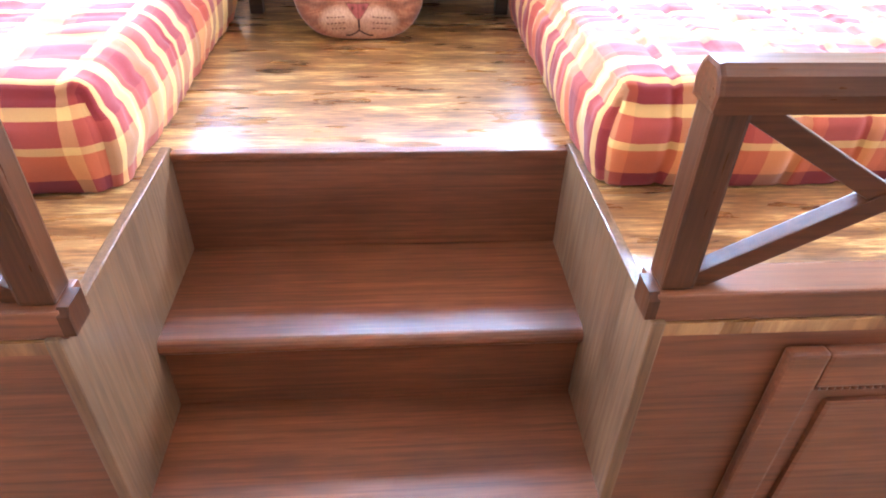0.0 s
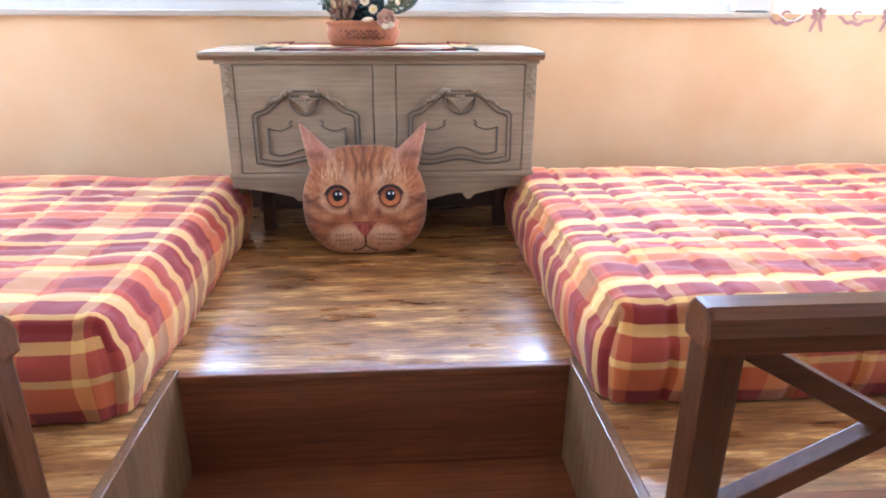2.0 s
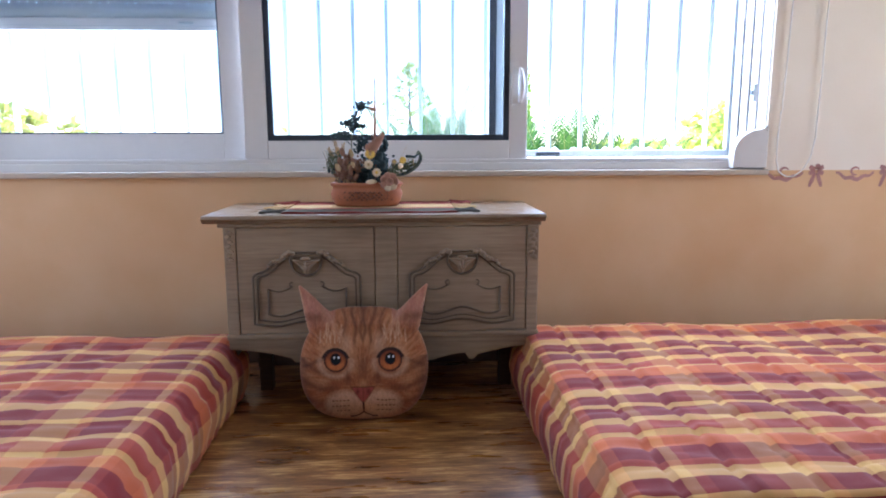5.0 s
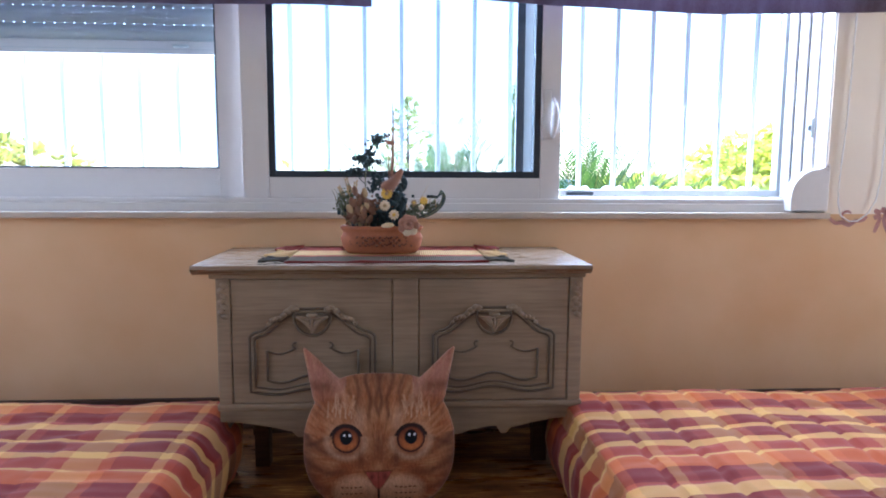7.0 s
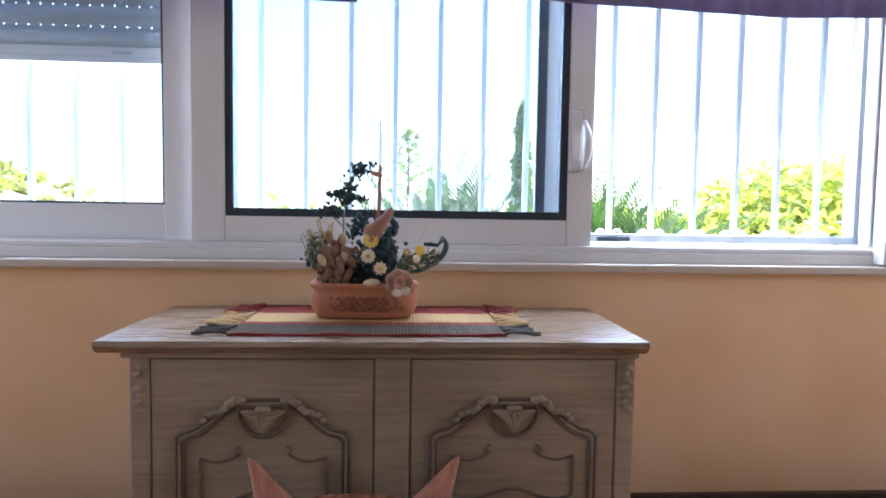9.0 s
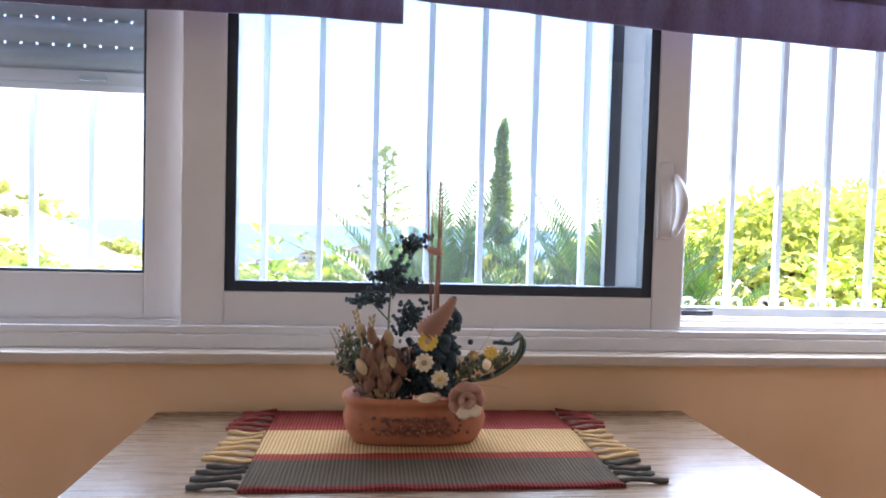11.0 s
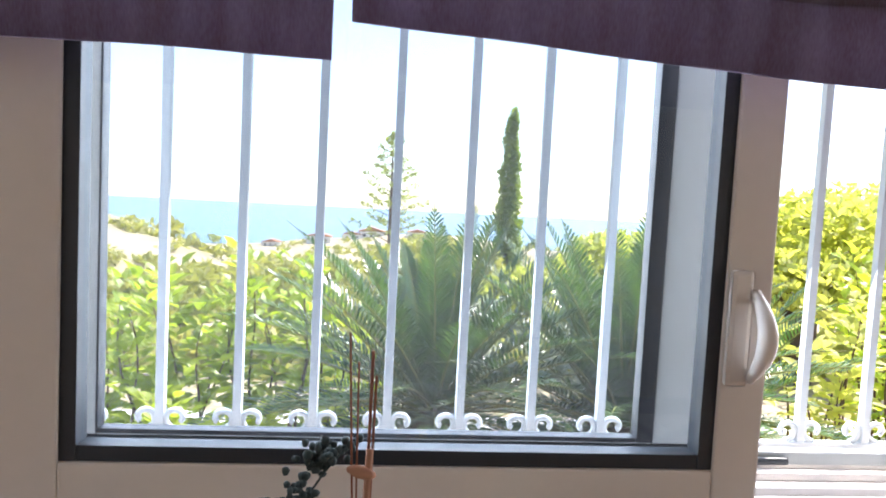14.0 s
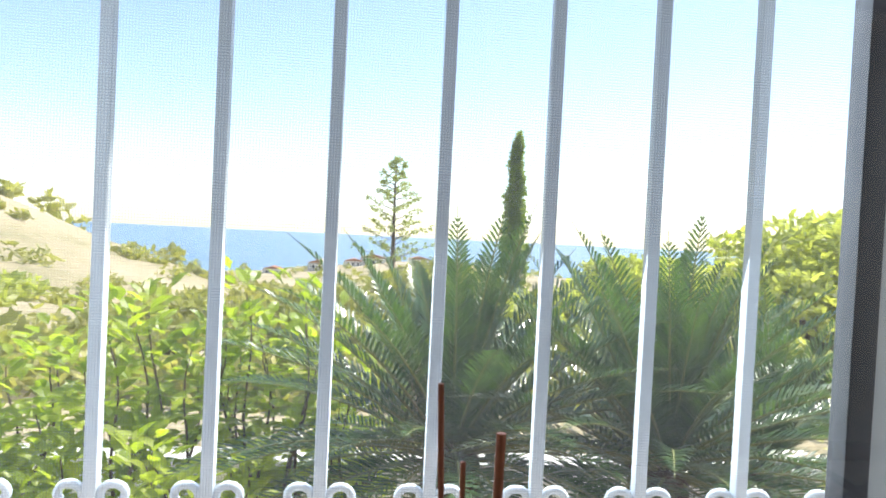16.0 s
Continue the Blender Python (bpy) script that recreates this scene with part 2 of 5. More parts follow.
def plaid(name, shift, cross):
    """Quilted cotton plaid; UV in metres over the unfolded cloth."""
    m, nt, b = base_mat(name, 0.85, spec=0.25)
    tc = nt.nodes.new("ShaderNodeTexCoord")
    sep = nt.nodes.new("ShaderNodeSeparateXYZ")
    nt.links.new(tc.outputs["UV"], sep.inputs[0])

    def stripes(axis, period, offset, stops):
        mul = nt.nodes.new("ShaderNodeMath")
        mul.operation = "MULTIPLY_ADD"
        mul.inputs[1].default_value, mul.inputs[2].default_value = 1 / period, offset
        fr = nt.nodes.new("ShaderNodeMath")
        fr.operation = "FRACT"
        nt.links.new(sep.outputs[axis], mul.inputs[0])
        nt.links.new(mul.outputs[0], fr.inputs[0])
        r = ramp(nt, stops, "CONSTANT")
        nt.links.new(fr.outputs[0], r.inputs[0])
        return r.outputs[0]

    v = stripes(1, 0.33, shift, [(0.0, MAROON), (0.16, CREAM), (0.20, MAROON), (0.33, CREAM), (0.45, ROSE), (0.50, MAROON),
                                 (0.64, ORANGE), (0.78, CREAM), (0.82, ROSE), (0.93, CREAM)])
    u = stripes(0, 0.31, 0.15, [(0.0, MAROON), (0.24, ROSE), (0.34, CREAM), (0.54, ORANGE), (0.62, MAROON), (0.86, CREAM), (0.93, ROSE)])
    col = mixed(nt, cross, v, u)
    weave, fade = node(nt, "ShaderNodeTexNoise", Scale=700.0, Detail=2.0), node(nt, "ShaderNodeTexNoise", Scale=7.0, Detail=4.0)
    nt.links.new(tc.outputs["UV"], weave.inputs["Vector"])
    nt.links.new(tc.outputs["UV"], fade.inputs["Vector"])
    r = ramp(nt, [(0.3, (0.86, 0.86, 0.86)), (0.7, (1.08, 1.06, 1.04))])
    nt.links.new(mixed(nt, 0.5, weave.outputs["Color"], fade.outputs["Color"]), r.inputs[0])
    nt.links.new(mixed(nt, 1.0, col, r.outputs[0], "MULTIPLY"), b.inputs["Base Color"])
    b.inputs["Sheen Weight"].default_value = 0.15
    bump(nt, b, weave.outputs[0], 0.25, 0.0005)
    return m


def rustic_floor():
    """Glossy brown boards, the golden undercoat showing in long scuffs."""
    m, nt, b = base_mat("rustic_floor", 0.2)
    long, ring, patch = (node(nt, "ShaderNodeTexNoise", Scale=2.6, Detail=9.0, Roughness=0.7, Distortion=0.5),
                         node(nt, "ShaderNodeTexWave", Scale=1.6, Distortion=9.0, Detail=3.0),
                         node(nt, "ShaderNodeTexNoise", Scale=3.2, Detail=5.0))
    nt.links.new(coords(nt, (6.5, 60, 1)), long.inputs["Vector"])
    ring.bands_direction = "Y"
    nt.links.new(coords(nt, (3, 17, 1)), ring.inputs["Vector"])
    nt.links.new(coords(nt, (2.0, 9, 1)), patch.inputs["Vector"])
    r1 = ramp(nt, [(0.38, (0.080, 0.030, 0.010)), (0.46, (0.19, 0.080, 0.024)), (0.53, (0.36, 0.175, 0.055)), (0.585, (0.70, 0.44, 0.16))])
    nt.links.new(mixed(nt, 0.5, long.outputs["Color"], patch.outputs["Color"]), r1.inputs[0])
    r2 = ramp(nt, [(0.2, (0.78, 0.74, 0.68)), (0.6, (1.0, 1.0, 1.0))])
    nt.links.new(ring.outputs[0], r2.inputs[0])
    nt.links.new(mixed(nt, 0.8, r1.outputs[0], r2.outputs[0], "MULTIPLY"), b.inputs["Base Color"])
    rr = ramp(nt, [(0.3, (0.24,) * 3), (0.75, (0.38,) * 3)])
    nt.links.new(patch.outputs[0], rr.inputs[0])
    nt.links.new(rr.outputs[0], b.inputs["Roughness"])
    b.inputs["Coat Weight"].default_value, b.inputs["Coat Roughness"].default_value = 0.9, 0.11
    bump(nt, b, long.outputs[0], 0.05, 0.0005)
    return m


def blind_cloth():
    """Slubbed violet cloth that lets some daylight through."""
    m, nt, b = base_mat("violet_blind_cloth", 0.9, spec=0.2)
    slub, weave = node(nt, "ShaderNodeTexNoise", Scale=1.0, Detail=5.0), node(nt, "ShaderNodeTexNoise", Scale=1.0, Detail=2.0)
    nt.links.new(coords(nt, (26, 3, 5)), slub.inputs["Vector"])
    nt.links.new(coords(nt, (600, 600, 90)), weave.inputs["Vector"])
    r = ramp(nt, [(0.35, (0.125, 0.085, 0.115)), (0.5, (0.175, 0.145, 0.205)), (0.68, (0.24, 0.205, 0.285))])
    nt.links.new(mixed(nt, 0.35, slub.outputs["Color"], weave.outputs["Color"]), r.inputs[0])
    nt.links.new(r.outputs[0], b.inputs["Base Color"])
    t = nt.nodes.new("ShaderNodeBsdfTranslucent")
    nt.links.new(r.outputs[0], t.inputs["Color"])
    mix = node(nt, "ShaderNodeMixShader", Fac=0.5)
    nt.links.new(b.outputs[0], mix.inputs[1])
    nt.links.new(t.outputs[0], mix.inputs[2])
    nt.links.new(mix.outputs[0], nt.nodes["Material Output"].inputs["Surface"])
    bump(nt, b, weave.outputs[0], 0.3, 0.0006)
    return m


STEP_WOOD = wood("step_wood", (0.066, 0.0185, 0.0065), (0.160, 0.049, 0.0165), (0.28, 0.096, 0.034), "x", 0.36, coat=0.05)
PANEL_WOOD = wood("panel_wood", (0.085, 0.038, 0.016), (0.18, 0.092, 0.041), (0.28, 0.155, 0.075), "z", 0.36, coat=0.1)
RAIL_WOOD = wood("rail_wood", (0.045, 0.0125, 0.004), (0.090, 0.027, 0.008), (0.140, 0.047, 0.015), "x", 0.34, spec=0.28)
POST_WOOD = wood("post_wood", (0.038, 0.0115, 0.0042), (0.074, 0.024, 0.008), (0.118, 0.042, 0.015), "z", 0.34, spec=0.28)
FLOOR_WOOD = rustic_floor()
CAB_WOOD = wood("washed_wood", (0.19, 0.130, 0.078), (0.32, 0.228, 0.143), (0.41, 0.31, 0.205), "x", 0.55, pores=0.25)
CAB_GROOVE = plain("washed_wood_dark", (0.110, 0.078, 0.050), 0.6, vary=0.3)
TOP_WOOD = wood("cabinet_top_wood", (0.19, 0.13, 0.075), (0.27, 0.19, 0.12), (0.34, 0.255, 0.17), "x", 0.28, ring=14, coat=0.2, pores=0.35)
WALL = wall_paint()
CEIL = plain("ceiling_paint", (0.80, 0.77, 0.72), 0.85)
SIDE_WALL = plain("side_wall_paint", (0.78, 0.66, 0.52), 0.8)
ROOM_FLOOR = plain("room_floor_tile", (0.36, 0.23, 0.15), 0.35)
WHITE_FRAME = plain("white_aluminium", (0.61, 0.575, 0.555), 0.35, vary=0.04, depth=0.0002)
SILL_STONE = plain("sill_stone", (0.46, 0.38, 0.30), 0.5, vary=0.12)
GASKET = plain("black_gasket", (0.018, 0.024, 0.034), 0.5)
SHUTTER = plain("shutter_grey", (0.40, 0.43, 0.44), 0.45, vary=0.06)
BAR_PAINT = plain("white_iron_paint", (0.46, 0.51, 0.56), 0.45, vary=0.08)
BLIND = blind_cloth()
CORD = plain("white_cord", (0.82, 0.80, 0.77), 0.8)
MAUVE = plain("mauve_stencil_paint", (0.42, 0.22, 0.20), 0.85, vary=0.25, grain=160)
GLASS = glass("window_glass")
SCREEN = insect_mesh()
# skirting colour, also used for the shade under the cabinet
DARK_WOOD_AND_SHADE = wood("skirting_wood_and_shade", (0.03, 0.014, 0.008), (0.055, 0.026, 0.013), (0.085, 0.042, 0.02), "x", 0.45)
MATTRESS = plain("mattress_ticking", (0.62, 0.60, 0.57), 0.9)

# ---- the room ----
PZ = 0.75                       # platform height
XL, XR = -0.306, 0.402          # step opening
YF, YB = 0.662, 1.128           # platform front, top riser
WX0, WX1, WZ0, WZ1 = -1.27, 1.255, 1.365, 2.30
ROOM_X0, ROOM_X1, ROOM_Y0, WALL_Y = -2.42, 2.46, -3.0, 2.178

bm = box(ROOM_X0, WX0, WALL_Y, 2.46, 0, 2.7)
box(WX1, ROOM_X1, WALL_Y, 2.46, 0, 2.7, bm=bm)
box(WX0, WX1, WALL_Y, 2.46, 0, WZ0 - 0.012, bm=bm)
box(WX0, WX1, WALL_Y, 2.46, WZ1, 2.7, bm=bm)
structure("wall_north", bm, WALL, "plastered wall, ochre below and cream above a painted line", "wall")
# the openings in both side walls are added for the fill lamps
bm = box(ROOM_X0 - 0.2, ROOM_X0, ROOM_Y0, 0.35, 0, 2.7)
box(ROOM_X0 - 0.2, ROOM_X0, 1.65, 2.46, 0, 2.7, bm=bm)
box(ROOM_X0 - 0.2, ROOM_X0, 0.35, 1.65, 0, 0.95, bm=bm)
box(ROOM_X0 - 0.2, ROOM_X0, 0.35, 1.65, 2.35, 2.7, bm=bm)
structure("wall_west", bm, SIDE_WALL, "plain cream plastered wall with an opening added for fill light", "wall")
bm = box(ROOM_X1, ROOM_X1 + 0.2, ROOM_Y0, 0.35, 0, 2.7)
box(ROOM_X1, ROOM_X1 + 0.2, 1.65, 2.46, 0, 2.7, bm=bm)
box(ROOM_X1, ROOM_X1 + 0.2, 0.35, 1.65, 0, 0.95, bm=bm)
box(ROOM_X1, ROOM_X1 + 0.2, 0.35, 1.65, 2.35, 2.7, bm=bm)
structure("wall_east", bm, SIDE_WALL, "plain cream plastered wall with an opening added for fill light", "wall")
structure("wall_south", box(ROOM_X0 - 0.2, ROOM_X1 + 0.2, ROOM_Y0 - 0.2, ROOM_Y0, 0, 2.7), SIDE_WALL, "plain cream plastered wall", "wall")
structure("floor", box(ROOM_X0 - 0.2, ROOM_X1 + 0.2, ROOM_Y0 - 0.2, 2.46, -0.12, 0.0), ROOM_FLOOR, "brown floor of the room below the platform", "floor")
# the unseen east overhang is added to keep sun out of that opening
structure("ceiling", box(ROOM_X0 - 0.2, ROOM_X1 + 1.7, ROOM_Y0 - 0.2, 2.87, 2.7, 2.85), CEIL, "plain pale ceiling with a short eave outside and an added unseen east overhang", "ceiling")

# platform: top sheet around the step opening, glossy boards
def platform_top():
    bm = box(ROOM_X0, XL - 0.018, YF, WALL_Y, PZ - 0.02, PZ)
    box(XR + 0.018, ROOM_X1, YF, WALL_Y, PZ - 0.02, PZ, bm=bm)
    box(XL - 0.018, XR + 0.018, YB + 0.012, WALL_Y, PZ - 0.02, PZ, bm=bm)
    return bm


structure("platform_floor", platform_top(), FLOOR_WOOD, "glossy scuffed brown wooden platform floor", "floor")
structure("trim_lip", box(XL, XR, YB - 0.008, YB + 0.012, PZ - 0.016, PZ + 0.0015, 0.005), STEP_WOOD, "reddish-brown edging of the platform above the steps", "trim")
steps = thing("steps", ((XL + XR) / 2, YB, 0), "varnished reddish-brown wooden steps up to the platform", "stairs", kind="structure")
TREADS = [(YB, 0.540), (0.884, 0.372), (0.60, 0.183), (0.34, 0.0)]
z_up, y_now = PZ - 0.018, YB
for k, (y, z) in enumerate(TREADS):
    part("riser", box(XL, XR, y, y + 0.016, z + (0.002 if z else 0), z_up), STEP_WOOD, steps)
    if k < 3:
        y_next = TREADS[k + 1][0]
        bm = prism([(y + 0.016, z), (y_next - 0.006, z)] + [(y_next - 0.006 - 0.012 * math.sin(a), z - 0.016 + 0.016 * math.cos(a))
                   for a in [math.pi * j / 8 for j in range(1, 8)]] + [(y_next - 0.006, z - 0.032), (y + 0.016, z - 0.032)], "x", XL, XR)
        part("tread", bm, STEP_WOOD, steps)
        z_up = z - 0.033
for name, x0, x1 in (("stringer", XL - 0.018, XL), ("stringer", XR, XR + 0.018)):
    part(name, box(x0, x1, YF - 0.004, YB + 0.012, 0, PZ + 0.006, 0.003), PANEL_WOOD, steps, "wood panel closing the side of the steps")

# platform front with its base rail and cupboard door
structure("platform_front", box(XR + 0.018, ROOM_X1, YF, YF + 0.02, 0, PZ - 0.02), STEP_WOOD, "reddish-brown panelled front of the platform", "panel")
structure("platform_front_left", box(ROOM_X0, XL - 0.018, YF, YF + 0.02, 0, PZ - 0.02), STEP_WOOD, "reddish-brown plain front of the platform", "panel")


def cupboard_door(x0, x1, z0, z1):
    d = thing("cupboard_door", ((x0 + x1) / 2, YF, z0), "reddish-brown raised-panel cupboard door under the platform", "door")
    y = YF - 0.022
    for nm, a in (("stile", (x0, x0 + 0.055, z0, z1)), ("stile", (x1 - 0.055, x1, z0, z1)), ("rail", (x0 + 0.055, x1 - 0.055, z1 - 0.065, z1)),
                  ("rail", (x0 + 0.055, x1 - 0.055, z0, z0 + 0.065))):
        part(nm, box(a[0], a[1], y, YF - 0.001, a[2], a[3], 0.006), STEP_WOOD, d)
    part("panel", box(x0 + 0.055, x1 - 0.055, y + 0.010, YF - 0.001, z0 + 0.065, z1 - 0.065), STEP_WOOD, d)
    part("raised_field", box(x0 + 0.085, x1 - 0.085, y + 0.002, y + 0.012, z0 + 0.095, z1 - 0.095, 0.008), STEP_WOOD, d)
    n = int((x1 - x0 - 0.12) / 0.011)
    for z in (z1 - 0.071, z0 + 0.071):
        bm = bmesh.new()
        for i in range(n):
            blob(bm, (x0 + 0.062 + 0.011 * i, y + 0.008, z), 0.0068, 0.006, 0.0055, Matrix.Rotation(0.6, 4, "Y"), 6, 4)
        part("rope_moulding", bm, STEP_WOOD, d, "carved rope moulding")


cupboard_door(0.591, 1.13, 0.10, 0.708)


def guard_rail(name, x_post, direction):
    """Low rail on the platform edge: square end post, base and cap rails, crossed braces."""
    s = direction
    g = thing(name, (x_post + s * 0.02, YF + 0.03, PZ), "dark brown wooden guard rail with crossed braces on the platform edge", "railing", "guard rails")
    end = x_post + s * 1.98

    def seg(a, b):
        return (min(a, b), max(a, b))

    x0, x1 = seg(x_post - s * 0.002, end)
    part("base_rail", box(x0, x1, YF + 0.004, YF + 0.066, PZ, PZ + 0.044, 0.004), STEP_WOOD, g, "reddish-brown base rail")
    x0, x1 = seg(x_post - s * 0.012, x_post + s * 0.002)
    part("end_block", prism([(YF + 0.003, PZ + 0.0065), (YF + 0.046, PZ + 0.0065), (YF + 0.046, PZ + 0.046), (YF + 0.010, PZ + 0.046), (YF + 0.003, PZ + 0.036)], "x", x0, x1), POST_WOOD, g)
    for k in range(5):
        xa = x_post + s * (0.004 + 0.455 * k)
        x0, x1 = seg(xa, xa + s * 0.043)
        part("post", box(x0, x1, YF + 0.014, YF + 0.057, PZ + 0.044, PZ + 0.292, 0.005), POST_WOOD, g)
    x0, x1 = seg(x_post - s * 0.001, end)
    prof = [(YF + 0.008, PZ + 0.279), (YF + 0.063, PZ + 0.279), (YF + 0.066, PZ + 0.300), (YF + 0.060, PZ + 0.318), (YF + 0.050, PZ + 0.328),
            (YF + 0.022, PZ + 0.328), (YF + 0.011, PZ + 0.318), (YF + 0.005, PZ + 0.300)]
    part("cap_rail", prism(prof, "x", x0, x1, bevel=0.006), RAIL_WOOD, g, "rounded cap rail")
    for k in range(4):
        xa, xb = x_post + s * (0.040 + 0.455 * k), x_post + s * (0.462 + 0.455 * k)
        for i, (za, zb) in enumerate(((PZ + 0.284, PZ + 0.044), (PZ + 0.044, PZ + 0.284))):
            dx, dz = xb - xa, zb - za
            ln, ang = math.hypot(dx, dz), math.atan2(dz, dx)
            yo = 0.0 if i else 0.003
            bm = box(-ln / 2, ln / 2, -0.012, 0.012, -0.013, 0.013, 0.002)
            bm.transform(Matrix.Translation(((xa + xb) / 2, YF + 0.034 + yo, (za + zb) / 2)) @ Matrix.Rotation(-ang, 4, "Y"))
            part("brace", bm, RAIL_WOOD, g)
    return g


guard_rail("guard_rail", 0.405, 1)
guard_rail("guard_rail", -0.300, -1)

bm = box(ROOM_X0, ROOM_X1, WALL_Y - 0.018, WALL_Y, PZ, PZ + 0.088, 0.004)
structure("baseboard", bm, DARK_WOOD_AND_SHADE, "dark wooden skirting along the platform wall", "baseboard")


# ---- beds ----
def quilt_bm(x0, x1, y0, y1, z0, z1, face_in, seed, lines_x):
    """A quilted cover over a mattress: rounded box with stitched grooves and wrinkles, UV unfolded."""
    bm = bmesh.new()
    uv = bm.loops.layers.uv.new("cloth")
    r, step = 0.055, 0.0105
    nx, ny, nz = int((x1 - x0) / step), int((y1 - y0) / step), 12

    def lump(p):
        return noise.noise(p * 5.0 + Vector((seed, 0, 0))) * 0.5 + (0.5 - abs(noise.noise(Vector((p.x * 7, p.y * 30, p.z * 12)) + Vector((0, seed, 0))))) * 0.7 + noise.noise(p * 19.0) * 0.25

    def soft(x, y, z):
        # round the box: pull the point towards the inner core
        c = Vector((min(max(x, x0 + r), x1 - r), min(max(y, y0 + r), y1 - r), min(max(z, z0), z1 - r)))
        p = Vector((x, y, z))
        d = p - c
        q = c + d.normalized() * r if d.length > 1e-6 else p
        if abs(d.z) < 1e-6:      # sides bulge a little
            h = (z - z0) / (z1 - z0)
            q += Vector((d.x, d.y, 0)).normalized() * 0.016 * math.sin(math.pi * min(1, max(0, h * 1.1)))
        n = d.normalized() if d.length > 1e-6 else Vector((0, 0, 1))
        gx = abs(((x - x0) / 0.105) % 1 - 0.5) * 2
        gy = abs(((y - y0) / 0.115) % 1 - 0.5) * 2
        puff = lines_x * (1 - gx ** 10) * 0.008 + (1 - gy ** 10) * 0.007
        return q + n * (puff - 0.012 + 0.013 * lump(q))

    def sheet(f, na, nb, uvf):
        vs = [[bm.verts.new(soft(*f(i / na, j / nb))) for j in range(nb + 1)] for i in range(na + 1)]
        for i in range(na):
            for j in range(nb):
                ids = ((i, j), (i + 1, j), (i + 1, j + 1), (i, j + 1))
                face = bm.faces.new([vs[a][b] for a, b in ids])
                face.smooth = True
                for lp, (a, b) in zip(face.loops, ids):
                    x, y, z = f(a / na, b / nb)
                    lp[uv].uv = uvf(x, y, z)

    sheet(lambda a, b: (x0 + (x1 - x0) * a, y0 + (y1 - y0) * b, z1), nx, ny, lambda x, y, z: (x, y))
    sheet(lambda a, b: (x0 + (x1 - x0) * a, y0, z0 + (z1 - z0) * b), nx, nz, lambda x, y, z: (x, y0 - (z1 - z)))
    sheet(lambda a, b: (x0 + (x1 - x0) * a, y1, z1 - (z1 - z0) * b), nx, nz, lambda x, y, z: (x, y1 + (z1 - z)))
    sheet(lambda a, b: (x0, y0 + (y1 - y0) * a, z1 - (z1 - z0) * b), ny, nz, lambda x, y, z: (x0 - (z1 - z), y))
    sheet(lambda a, b: (x1, y0 + (y1 - y0) * a, z0 + (z1 - z0) * b), ny, nz, lambda x, y, z: (x1 + (z1 - z), y))
    bmesh.ops.remove_doubles(bm, verts=bm.verts, dist=0.0004)
    bmesh.ops.recalc_face_normals(bm, faces=bm.faces)
    # seam along the upright corner
    cx = x0 if face_in < 0 else x1
    for v in bm.verts:
        d = math.hypot(v.co.x - (cx + (0.03 if face_in < 0 else -0.03)), v.co.y - (y0 + 0.03))
        if d < 0.03 and v.co.z > z1 - 0.05:
            v.co.z += 0.010 * (1 - d / 0.03)
    return bm


def bed(x0, x1, y0, y1, face_in, seed, shift, lines_x, label):
    b = thing("bed", ((x0 + x1) / 2, (y0 + y1) / 2, PZ), label, "bed", "beds on the platform")
    part("mattress", box(x0 + 0.03, x1 - 0.03, y0 + 0.035, y1 - 0.03, PZ, PZ + 0.15, 0.03, 3), MATTRESS, b, "pale mattress under the cover")
    part("quilt", quilt_bm(x0, x1, y0, y1, PZ + 0.004, PZ + 0.178, face_in, seed, lines_x), plaid("quilt_plaid", shift, 0.40 - 0.12 * lines_x), b, "red, orange and cream plaid quilted cover")


bed(0.415, 2.32, 0.985, 1.945, -1, 3.0, 0.10, 1.0, "low single bed under a plaid quilt, beside the cabinet")
bed(-2.28, -0.338, 0.985, 1.945, 1, 11.0, 0.10, 0.35, "low single bed under a rumpled plaid quilt by the steps")

# ---- cabinet ----
CX0, CX1, CY, CB, CT = -0.350, 0.460, 1.822, 2.156, 1.258


